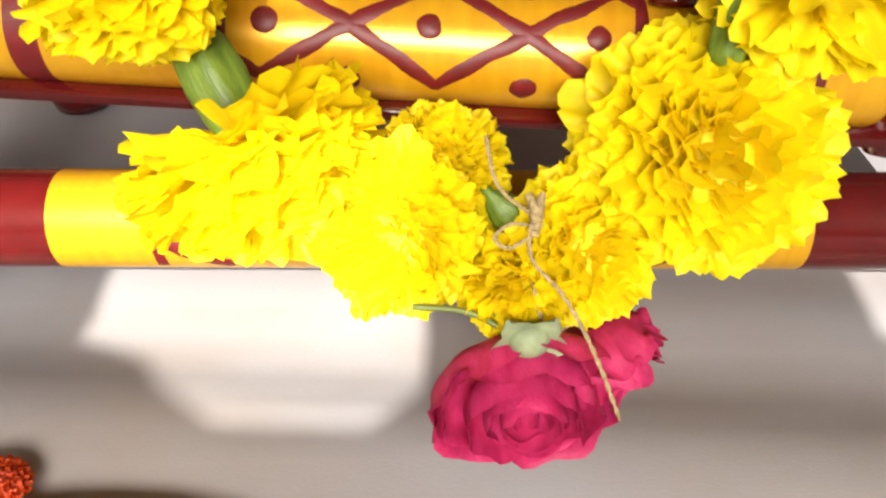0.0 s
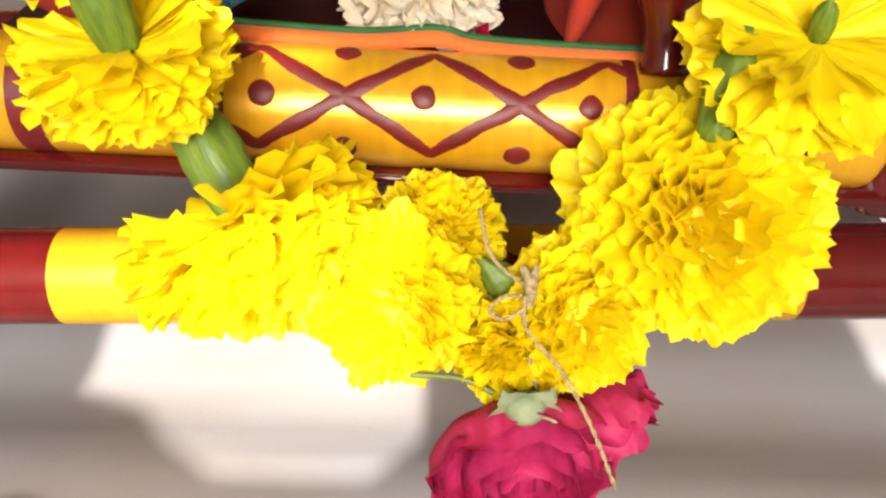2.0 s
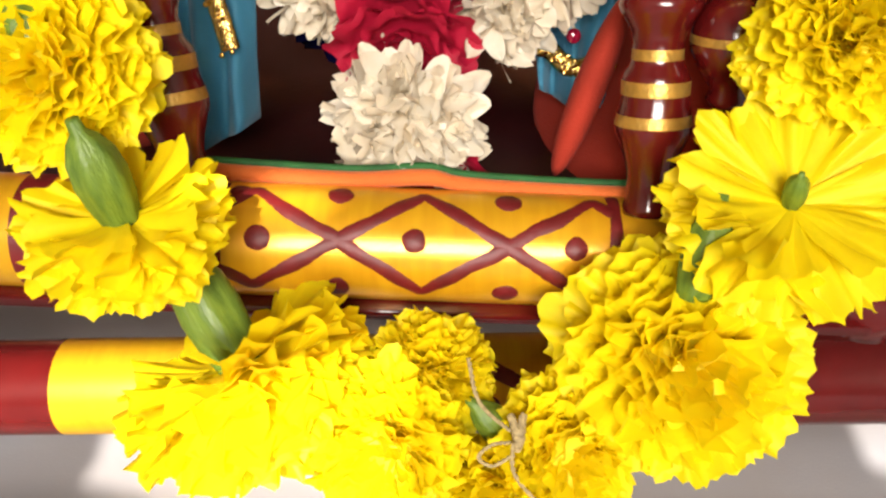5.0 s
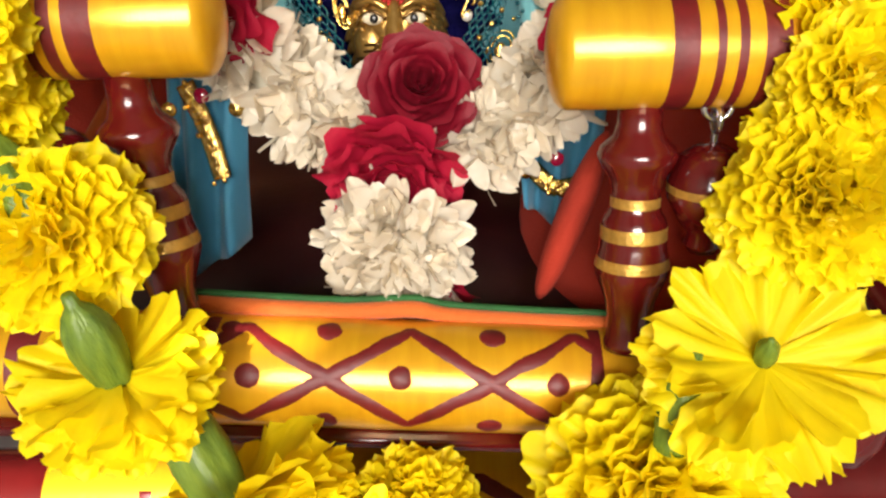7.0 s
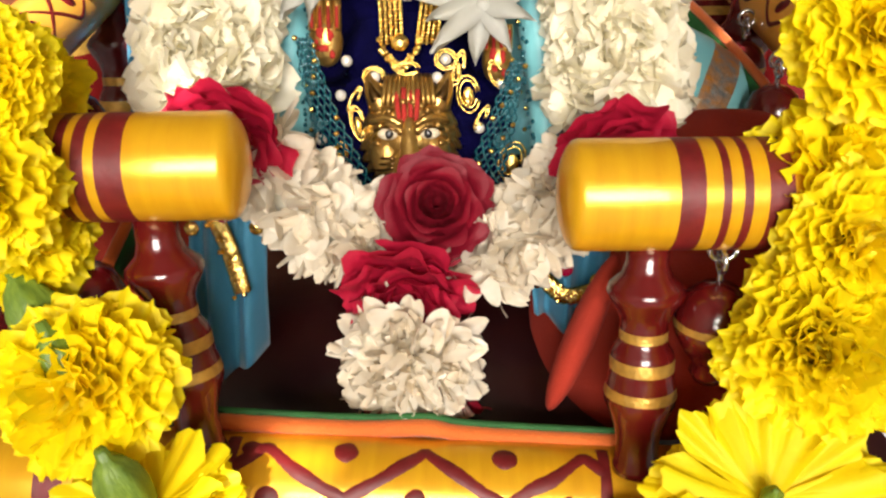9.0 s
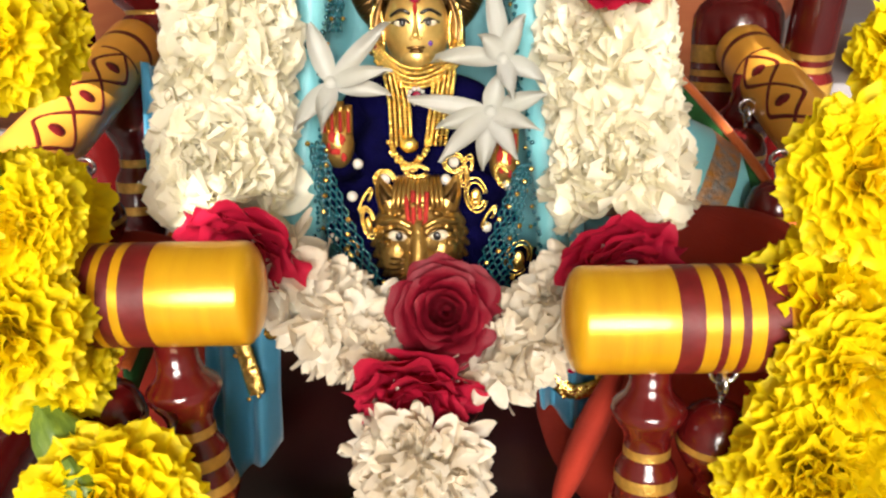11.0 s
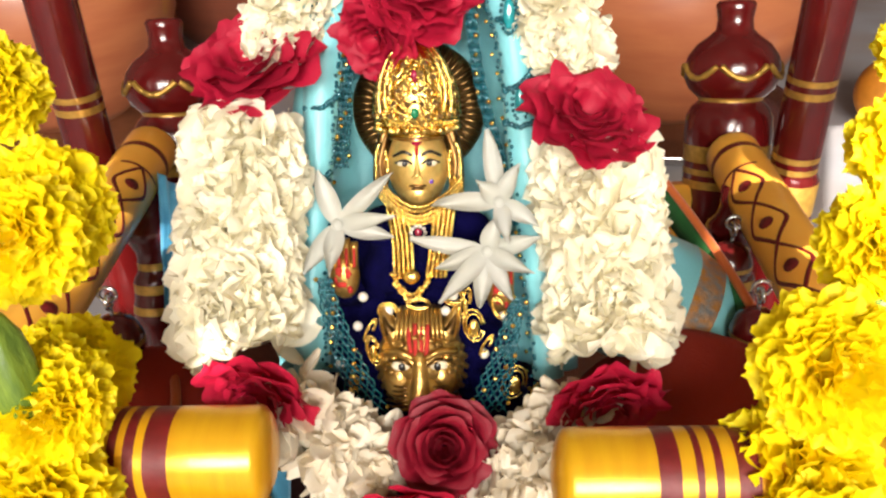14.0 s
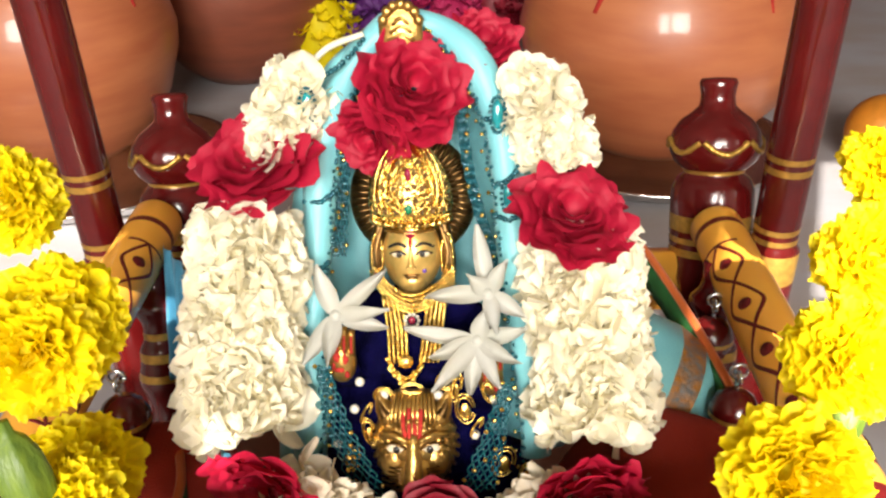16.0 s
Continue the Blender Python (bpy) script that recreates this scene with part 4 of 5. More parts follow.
embroidery = thing("dress_embroidery", SEAT, "pearls and gold thread loops sewn on navy velvet", "embroidery")
for x, z in ((-0.0169, 0.2828), (0.0070, 0.2883), (0.0041, 0.2824), (0.0181, 0.2653), (-0.0260, 0.2883), (0.0365, 0.2451), (-0.0322, 0.2448), (-0.0360, 0.2620), (-0.0285, 0.2770), (0.0255, 0.2800)):
    y = 0.2915
    bm = bmesh.new()
    blob(bm, (x, y, z), (0.0019, 0.0016, 0.0019), 14)
    part("pearl", bm, M_PEARL, embroidery, "grey-white pearl")
for x, z, w, h, t in ((-0.0058, 0.2856, 0.0042, 0.0022, 0), (0.0144, 0.2769, 0.0038, 0.0062, -8), (0.0292, 0.2540, 0.0044, 0.0066, 20), (-0.0231, 0.2677, 0.0024, 0.0060, -12), (-0.0239, 0.2757, 0.0012, 0.0048, 28), (-0.0169, 0.2828, 0.0038, 0.0034, 15), (0.0070, 0.2883, 0.0036, 0.0034, 0), (0.0113, 0.2855, 0.0018, 0.0058, 14), (0.0190, 0.2690, 0.0012, 0.0046, 30), (-0.0322, 0.2448, 0.0036, 0.0030, 0), (-0.0300, 0.2560, 0.0026, 0.0054, 12), (0.0380, 0.2480, 0.0028, 0.0054, 10), (0.0235, 0.2835, 0.0022, 0.0044, -18)):
    y = 0.2905
    bm = bmesh.new()
    for q in (1.0, 0.74):
        m = pose(x, y, z, 0, t, 0)
        tube(bm, [m @ Vector((q * w * math.cos(a), 0, q * h * math.sin(a))) for a in (k * math.pi / 7 for k in range(14))], 0.00042, n=30, seg=6)
    loop = part("thread_loop", bm, M_GOLD, embroidery, "shiny gold thread loop")
    if h > 0.005:
        bm = bmesh.new()
        blob(bm, (x, y, z - 0.001), (w * 0.55, 0.0009, h * 0.55), 12)
        part("sequin", bm, M_GOLD, loop)


def net(name, pts, w0, w1, parent):
    """A netted strip of beads along pts, with gold beads at its knots."""
    path = spline(pts, 22)
    bm, bg = bmesh.new(), bmesh.new()
    rows = []
    for k, p in enumerate(path):
        w = w0 + (w1 - w0) * k / 21
        rows.append([p + Vector(((i - 2 + 0.5 * (k % 2)) * w / 4, 0.0008 * math.sin(i * 2 + k), 0)) for i in range(5)])
    for k in range(21):
        for i in range(5):
            tube(bm, [rows[k][i], rows[k + 1][i]], 0.00036, n=0, seg=5)
            j = i + (1 if k % 2 else -1)
            if 0 <= j < 5:
                tube(bm, [rows[k][i], rows[k + 1][j]], 0.00036, n=0, seg=5)
            if (k * 5 + i) % 9 == 0:
                blob(bg, rows[k][i] + Vector((0, -0.0008, 0)), (0.0010, 0.0009, 0.0010), 8)
    ob = part(name, bm, M_TEAL, parent, "dark teal beaded net")
    part("gold_bead_stitching", bg, M_GOLD, ob)


lace = thing("beaded_veil", SEAT, "dark teal netted veil edge with gold beads", "veil")
net("net_edge", [(-0.0400, 0.2900, 0.2960), (-0.0375, 0.2880, 0.2830), (-0.0335, 0.2860, 0.2690), (-0.0285, 0.2845, 0.2560), (-0.0240, 0.2835, 0.2430)], 0.0050, 0.0130, lace)
net("net_edge", [(0.0310, 0.2900, 0.2880), (0.0275, 0.2880, 0.2770), (0.0245, 0.2860, 0.2660), (0.0205, 0.2845, 0.2550), (0.0180, 0.2835, 0.2450)], 0.0045, 0.0130, lace)
net("net_edge", [(-0.0300, 0.3190, 0.3850), (-0.0325, 0.3180, 0.3650), (-0.0340, 0.3170, 0.3480), (-0.0360, 0.3160, 0.3320)], 0.0050, 0.0060, lace)
net("net_edge", [(0.0150, 0.3190, 0.3900), (0.0165, 0.3170, 0.3720), (0.0200, 0.3160, 0.3540), (0.0260, 0.3140, 0.3320), (0.0310, 0.3080, 0.3100)], 0.0035, 0.0040, lace)
for k, (a, b) in enumerate((((-0.0470, 0.314, 0.3550), (-0.0335, 0.311, 0.3600)), ((-0.0480, 0.310, 0.3280), (-0.0380, 0.307, 0.3320)), ((0.0250, 0.317, 0.3850), (0.0340, 0.318, 0.3920)), ((0.0270, 0.314, 0.3600), (0.0380, 0.314, 0.3680)), ((0.0270, 0.313, 0.3480), (0.0400, 0.312, 0.3500)), ((-0.0385, 0.316, 0.402), (-0.022, 0.325, 0.416)))):
    m = [(a[i] + b[i]) / 2 for i in range(3)]
    beads("sequin_chain", [a, (m[0], m[1] - 0.002, m[2] - 0.002), b], 12, 0.0012, M_TEAL, lace, 0.0003, "dark blue sequin chain")
for x, y, z in ((-0.0430, 0.3120, 0.3920), (0.0290, 0.3150, 0.3870), (0.0330, 0.3120, 0.3560), (-0.0455, 0.3080, 0.3710)):
    bm = bmesh.new()
    blob(bm, (x, y, z), (0.0022, 0.0012, 0.0056), 14)
    em = part("leaf_motif", bm, M_GEMT, lace, "turquoise leaf-shaped bead motif")
    beads("motif_rim", [(x + 0.0031 * math.cos(a), y - 0.0005, z + 0.0068 * math.sin(a)) for a in (k * math.pi / 8 for k in range(17))], 20, 0.0008, M_TEAL, em)
finial = thing("gold_finial", SEAT, "pressed gold crest above the shawl", "ornament")
bm = bmesh.new()
blob(bm, (-0.0072, 0.3230, 0.4190), (0.0085, 0.0022, 0.0105), 24, 0, rough=0.1, fs=300)
for k in range(7):
    a = radians(20 + 23 * k)
    blob(bm, (-0.0072 + 0.0072 * math.cos(a), 0.3215, 0.4195 + 0.0090 * math.sin(a)), (0.0021, 0.0016, 0.0021), 10)
for k in range(3):
    tube(bm, [(-0.0072 - 0.005 + 0.001 * k, 0.3208, 0.415 + 0.003 * k), (-0.0072, 0.3202, 0.4175 + 0.003 * k), (-0.0072 + 0.005 - 0.001 * k, 0.3208, 0.415 + 0.003 * k)], 0.0007, n=8, seg=6)
part("crest", bm, M_BRASS, finial)

# ---- blue cloths and bolsters ----


def drapery(pts_top, pts_bot, material, name, label, folds=5, depth=0.004, cat="cloth"):
    """A hanging cloth between two lines, with soft folds."""
    a, b = spline(pts_top, 30), spline(pts_bot, 30)
    bm = bmesh.new()
    rows = []
    for j in range(15):
        v = j / 14
        rows.append([bm.verts.new(a[i].lerp(b[i], v) + Vector((0, -depth * (0.4 + v) * math.sin(i / 29 * math.pi * folds + v) + 0.002 * noise.noise(Vector((i * 0.3, v * 4, depth * 99))), 0))) for i in range(30)])
    for j in range(14):
        for i in range(29):
            bm.faces.new((rows[j][i], rows[j + 1][i], rows[j + 1][i + 1], rows[j][i + 1]))
    bmesh.ops.solidify(bm, geom=bm.faces[:], thickness=0.0008)
    t = thing(name, SEAT, label, cat)
    part("panel", bm, material, t)
    return t


left_cloth = drapery([(-0.080, 0.285, 0.270), (-0.068, 0.268, 0.262), (-0.052, 0.272, 0.252)], [(-0.078, 0.262, 0.190), (-0.066, 0.250, 0.192), (-0.053, 0.260, 0.198)], M_SKYB, "blue_skirt_cloth", "sky-blue cloth with gold braid hanging beside the garland")
right_cloth = drapery([(0.034, 0.288, 0.236), (0.050, 0.282, 0.242), (0.066, 0.286, 0.246)], [(0.036, 0.280, 0.204), (0.047, 0.274, 0.198), (0.060, 0.278, 0.196)], M_SKYB, "blue_skirt_cloth", "sky-blue cloth with gold braid hanging beside the garland")
for par, pts in ((left_cloth, [(-0.0680, 0.2600, 0.2480), (-0.0620, 0.2570, 0.2350), (-0.0580, 0.2550, 0.2200)]), (right_cloth, [(0.0385, 0.2750, 0.2170), (0.0460, 0.2720, 0.2110), (0.0570, 0.2720, 0.2130)])):
    bm = bmesh.new()
    tube(bm, pts, 0.0030, n=30, seg=8, flat=0.4)
    for p in spline(pts, 40):
        blob(bm, p + Vector((random.uniform(-0.003, 0.003), -0.001, random.uniform(-0.002, 0.002))), (0.0009, 0.0007, 0.0009), 6)
    part("gold_braid", bm, M_GOLD, par, "glittering gold braid")
    for k in range(3):
        bm = bmesh.new()
        q = Vector(pts[1]) + Vector((0.010 * (k - 1), -0.002, 0.006 + 0.004 * (k % 2)))
        blob(bm, q, (0.0024, 0.0012, 0.0024), 12)
        part("mirror_sequin", bm, M_RUBY if k == 1 else M_GOLD, par)
bm = bmesh.new()
lathe(bm, [(0.0, -0.05), (0.026, -0.05), (0.029, -0.03), (0.029, 0.0), (0.0275, 0.006), (0.0270, 0.012), (0.024, 0.018), (0.016, 0.030), (0.006, 0.042), (0.0, 0.044)], frame_to((0.096, 0.335, 0.266), (0.85, -0.1, -0.42)), 40, 0, [(0.0, 0.014, 1)])
for v in bm.verts:
    v.co += Vector((0, noise.noise(v.co * 90), noise.noise(v.co * 90 + Vector((5, 0, 0))))) * 0.0015
bol = obj("bolster", bm, [M_TURQ, M_BRAID])
bol.matrix_world = SEAT
tagged(bol, "turquoise satin bolster with pointed end and gold braid", "bolster")
drapery([(-0.140, 0.400, 0.322), (-0.125, 0.375, 0.320), (-0.108, 0.350, 0.318)], [(-0.138, 0.39, 0.262), (-0.120, 0.360, 0.258), (-0.100, 0.340, 0.250)], M_SKYB, "blue_side_cloth", "crumpled sky-blue cloth behind the garland", 7, 0.006)

# ---- hanging bells on rings under the rails ----


def drop_bell(p, r, tilt):
    t = thing("hanging_bob", SEAT @ pose(*p, tilt, 0, 0), "maroon lacquered wooden bob with gold band on a steel ring", "bob", "hanging bobs")
    bm = bmesh.new()
    lathe(bm, [(0.0, -r * 1.9), (r * 0.35, -r * 1.85), (r * 0.5, -r * 1.6), (r * 0.42, -r * 1.35), (r * 0.7, -r * 1.0), (r * 0.98, -r * 0.45), (r, -r * 0.25), (r, -r * 0.05), (r * 0.97, r * 0.12), (r * 0.75, r * 0.6), (r * 0.4, r * 0.85), (0.0, r * 0.92)], Matrix(), 32, 0, [(-r * 0.26, -r * 0.04, 1)])
    obj("bob_body", bm, [M_MAROON, M_GOLDP], t)
    bm = bmesh.new()
    tube(bm, [(0, 0, r * 0.85), (0, 0, r * 1.3)], 0.0009, n=4, seg=8)
    part("eye_pin", bm, M_STEEL, t)
    for k in range(2):
        bm = bmesh.new()
        c = Vector((0, 0, r * 1.5 + 0.0030 * k))
        tube(bm, [c + (Vector((0.0034 * math.cos(a), 0, 0.0030 * math.sin(a))) if k else Vector((0, 0.003 * math.cos(a), 0.003 * math.sin(a)))) for a in (q * math.pi / 8 for q in range(17))], 0.0008, n=34, seg=8)
        part("ring", bm, M_STEEL, t, "bright steel ring")


drop_bell((0.0765, 0.2130, 0.2265), 0.0105, 6)
drop_bell((-0.0900, 0.2180, 0.2330), 0.0105, 6)
drop_bell((0.1230, 0.3050, 0.2680), 0.0100, 10)
drop_bell((0.1280, 0.3550, 0.2810), 0.0100, 10)
drop_bell((-0.1250, 0.3050, 0.2690), 0.0105, 10)
for x, y in ((0.136, 0.375), (-0.138, 0.385)):
    bm = bmesh.new()
    lathe(bm, BAL, pose(x, y, 0.222) @ Matrix.Diagonal((1.25, 1.25, 1.3, 1)), 36, 0, [(0.0236, 0.0262, 1), (0.0310, 0.0350, 1), (0.0396, 0.0427, 1)])
    obj("baluster", bm, [M_MAROON, M_GOLDP], swing)

# ---- garlands: jasmine and roses ----


def jasmine_mesh(seed, n=7, length=0.0112, width=0.0094, material=M_JAS):
    rnd = random.Random(seed)
    bm = bmesh.new()
    for k in range(n):
        inner = k >= 5
        az = k * 72 + rnd.uniform(-18, 18) if not inner else k * 137
        tilt = rnd.uniform(18, 50) if not inner else rnd.uniform(58, 80)
        m = pose(0, 0, 0, 0, 0, az) @ pose(0, 0.0008, 0, tilt)
        petal(bm, m, length * rnd.uniform(0.85, 1.1) * (0.8 if inner else 1), width * rnd.uniform(0.85, 1.1), 5, 8, cup=rnd.uniform(-0.20, 0.36), curl=rnd.uniform(-0.16, 0.32), ruffle=0.03, point=3, seed=rnd.random() * 6)
    me = bpy.data.meshes.new("jasmine_flower")
    bm.to_mesh(me)
    bm.free()
    me.materials.append(material)
    me.polygons.foreach_set("use_smooth", [True] * len(me.polygons))
    return me


JAS = [jasmine_mesh(s, 8, 0.0108, 0.0122) for s in range(6)]
JAS_OPEN = [jasmine_mesh(20 + s, 6, 0.0125, 0.0070, M_JASSHADE) for s in range(4)]


def strand(pts, radius, count, parent, meshes, scale=1.0, seed=1, squash=1.0, back=-0.15):
    """Blooms packed round a line, each its own part, facing outwards."""
    rnd = random.Random(seed)
    path = spline(pts, 60)
    for k in range(count):
        u = (k + 0.5) / count
        i = min(58, int(u * 59))
        p = path[i].lerp(path[i + 1], u * 59 - i)
        d = (path[i + 1] - path[i]).normalized()
        front = Vector((0, -1, 0.25))
        front = (front - d * front.dot(d)).normalized()
        side = d.cross(front)
        a = (k * 2.399963 + rnd.uniform(-0.2, 0.2)) % (2 * math.pi)
        while math.cos(a) < back:
            a = rnd.uniform(0, 2 * math.pi)
        rr = radius(u) if callable(radius) else radius
        out = (front * math.cos(a) * squash + side * math.sin(a))
        q = p + out * rr * rnd.uniform(0.72, 0.90)
        axis = (out.normalized() + d * rnd.uniform(-0.45, 0.45) + side * rnd.uniform(-0.3, 0.3)).normalized()
        s = scale * rnd.uniform(0.85, 1.15)
        share("jasmine_flower", rnd.choice(meshes), frame_to(q, axis, (0.2, 0.3, 1), rnd.uniform(0, 360)) @ Matrix.Diagonal((s, s, s, 1)), parent)
    bm = bmesh.new()
    tube(bm, pts, lambda t: (radius(t) if callable(radius) else radius) * 0.74, n=24, seg=14, flat=1.0)
    part("flower_core", bm, M_JAS, parent)


def rose_petal(bm, rho, h0, h1, width, az, seed, lift=0.0, nu=13, nv=9, roll=0.2, ruf=0.0, close=0.0):
    """A broad bowl-shaped petal round z: rho its reach, h0 and h1 its foot and rim heights, its rim rolled out."""
    rows = []
    for j in range(nv + 1):
        v = j / nv
        row = []
        for i in range(nu + 1):
            u = i / nu * 2 - 1
            ve = v * (1 - 0.22 * abs(u) ** 2.2 + 0.03 * math.sin(u * 5 + seed * 4))
            half = radians(width) * (0.45 + 0.55 * math.sin(min(1.0, 0.15 + v * 0.85) * math.pi / 2))
            r = rho * math.sin(min(1.0, 0.08 + ve * 1.05) * math.pi / 2) ** 0.75
            z = h0 + (h1 - h0) * ve ** 1.35
            r *= 1 - close * (max(0.0, ve - 0.35) / 0.65) ** 2
            if ve > 0.72:
                k = (ve - 0.72) / 0.28
                r += rho * roll * k * k
                z -= abs(h1 - h0) * 0.16 * k * k
            n = noise.noise(Vector((u * 1.3 + seed * 5, v * 1.8, seed)))
            r *= 1 + 0.06 * n * v + lift * u * v
            z += rho * 0.06 * v * v * math.sin(u * 3.4 + seed * 6) + rho * 0.04 * n * v
            z += rho * ruf * v ** 3 * math.sin(u * 6.5 + seed * 5)
            r += rho * ruf * 0.8 * v ** 3 * math.sin(u * 9 + seed * 3)
            a = radians(az) + u * half
            row.append(bm.verts.new((r * math.cos(a), r * math.sin(a), z)))
        rows.append(row)
    for j in range(nv):
        for i in range(nu):
            bm.faces.new((rows[j][i], rows[j][i + 1], rows[j + 1][i + 1], rows[j + 1][i]))


ROSE_RINGS = ((2, 0.10, 0.02, 0.56, 105, 0.05), (3, 0.20, 0.0, 0.62, 85, 0.15), (3, 0.32, -0.02, 0.62, 80, 0.2), (4, 0.46, -0.05, 0.58, 66, 0.25), (5, 0.62, -0.08, 0.48, 58, 0.25), (5, 0.80, -0.12, 0.32, 54, 0.22), (6, 0.96, -0.16, 0.10, 46, 0.16))
FLAT_RINGS = ((3, 0.28, 0.0, 0.46, 85, 0.25), (4, 0.46, -0.04, 0.48, 66, 0.3), (5, 0.66, -0.08, 0.44, 56, 0.3), (6, 0.86, -0.12, 0.34, 46, 0.25), (7, 1.02, -0.18, 0.16, 42, 0.2))


def rose_set(name, rings, material, seed, ruf=0.02, skew=0.22, close=0.0):
    rnd = random.Random(seed)
    out = []
    for n, rho, h0, h1, w, roll in rings:
        off = rnd.uniform(0, 360)
        for k in range(n):
            bm = bmesh.new()
            rose_petal(bm, rho * rnd.uniform(0.93, 1.07), h0, h1 + rnd.uniform(-0.05, 0.05), w * rnd.uniform(0.9, 1.1), off + k * 360 / n + rnd.uniform(-9, 9), rnd.random() * 8, rnd.uniform(-skew, skew), roll=roll, ruf=ruf, close=close)
            me = bpy.data.meshes.new(name)
            bm.to_mesh(me)
            bm.free()
            me.materials.append(material)
            me.polygons.foreach_set("use_smooth", [True] * len(me.polygons))
            out.append(me)
    return out


NODDING_RINGS = ((2, 0.16, 0.05, 0.62, 110, 0.05), (3, 0.30, 0.0, 0.72, 85, 0.05), (3, 0.46, -0.10, 0.78, 78, 0.08), (4, 0.66, -0.25, 0.80, 62, 0.10), (4, 0.88, -0.36, 0.74, 60, 0.14), (5, 1.08, -0.44, 0.56, 52, 0.16))


RED = [rose_set("petal", ROSE_RINGS, M_RED, 3, 0.05), rose_set("petal", FLAT_RINGS, M_CRIM, 4, 0.09), rose_set("petal", FLAT_RINGS, M_CRIM, 5, 0.11)]
PINK = [rose_set("petal", NODDING_RINGS, M_PINK, 12, 0.06, 0.2, 0.22), rose_set("petal", FLAT_RINGS, M_PINK, 8, 0.08)]


def rose(parent, m, r, meshes, tall=1.0):
    for me in meshes:
        share("petal", me, m @ Matrix.Diagonal((r, r, r * tall, 1)), parent)


garland = thing("jasmine_garland", SEAT, "cream jasmine garland with red rose knots around the statue", "garland")
strand([(-0.0460, 0.325, 0.400), (-0.0525, 0.321, 0.388), (-0.0555, 0.318, 0.378), (-0.0565, 0.316, 0.372)], 0.0098, 30, garland, JAS, 0.90, 3)
strand([(-0.0652, 0.303, 0.350), (-0.0668, 0.300, 0.334), (-0.0685, 0.293, 0.310), (-0.0690, 0.284, 0.288), (-0.0670, 0.277, 0.277)], lambda t: 0.0130 + 0.0018 * math.sin(t * 3.1), 78, garland, JAS, 1.22, 4)
strand([(0.0385, 0.328, 0.398), (0.0465, 0.323, 0.386), (0.0502, 0.320, 0.374), (0.0515, 0.318, 0.367)], 0.0100, 32, garland, JAS, 0.92, 5)
strand([(0.0595, 0.306, 0.339), (0.0605, 0.302, 0.324), (0.0620, 0.296, 0.304), (0.0635, 0.289, 0.283), (0.0625, 0.284, 0.272)], lambda t: 0.0134 + 0.0018 * math.sin(t * 3.1), 76, garland, JAS, 1.22, 6)
strand([(-0.0540, 0.264, 0.268), (-0.0450, 0.263, 0.254), (-0.0345, 0.265, 0.244), (-0.0240, 0.268, 0.236), (-0.0150, 0.268, 0.230)], 0.0098, 40, garland, JAS_OPEN, 0.95, 7)
strand([(0.0530, 0.268, 0.258), (0.0425, 0.263, 0.245), (0.0315, 0.263, 0.2375), (0.0225, 0.264, 0.231), (0.0150, 0.264, 0.223)], 0.0098, 38, garland, JAS_OPEN, 0.95, 8)
strand([(-0.005, 0.254, 0.205), (-0.005, 0.250, 0.197), (-0.005, 0.248, 0.188)], lambda t: 0.0165 * (1 - 0.2 * t), 38, garland, JAS_OPEN, 1.05, 9)
KNOTS = (((0.0032, 0.2580, 0.2460), (0.05, -0.9, 0.38), 0.0170, 1.15), ((-0.0065, 0.2530, 0.2215), (0, -0.80, -0.50), 0.0182, 0.9), ((-0.0565, 0.2500, 0.2705), (-0.15, -0.80, -0.45), 0.0158, 0.9), ((0.0570, 0.2570, 0.2610), (0.15, -0.80, -0.45), 0.0170, 0.9), ((-0.0625, 0.305, 0.3715), (-0.15, -0.62, 0.76), 0.0205, 0.95), ((0.0540, 0.291, 0.3520), (0.20, -0.55, 0.80), 0.0195, 0.95), ((-0.0030, 0.3190, 0.3970), (0.35, -0.80, 0.45), 0.0185, 1.3), ((0.024, 0.335, 0.413), (0.2, -0.7, 0.6), 0.013, 1.2), ((-0.002, 0.249, 0.183), (0, -0.6, -0.8), 0.015, 0.9), ((-0.0190, 0.3130, 0.3800), (-0.35, -0.85, -0.30), 0.0130, 1.2))
for i, (p, ax, r, op) in enumerate(KNOTS):
    knot = thing("rose", SEAT @ frame_to(p, ax), "red rose with ruffled petals tied in the jasmine garland", "rose", "garland roses")
    rose(knot, pose(0, 0, 0, 0, 0, i * 77), r, RED[0] if i == 0 else RED[1 + i % 2], op)

# ---- thread that ties the garland ----
thread = thing("garland_thread", SEAT, "pale cotton thread trailing from the jasmine garland", "thread")
for pts in ([(-0.058, 0.318, 0.372), (-0.062, 0.322, 0.380), (-0.055, 0.326, 0.395), (-0.046, 0.328, 0.405)], [(-0.048, 0.322, 0.402), (-0.036, 0.324, 0.413), (-0.022, 0.326, 0.418)]):
    bm = bmesh.new()
    tube(bm, pts, 0.00055 if pts[0][2] < 0.38 else 0.0013, n=40, seg=6)
    part("strand", bm, M_JAS, thread)

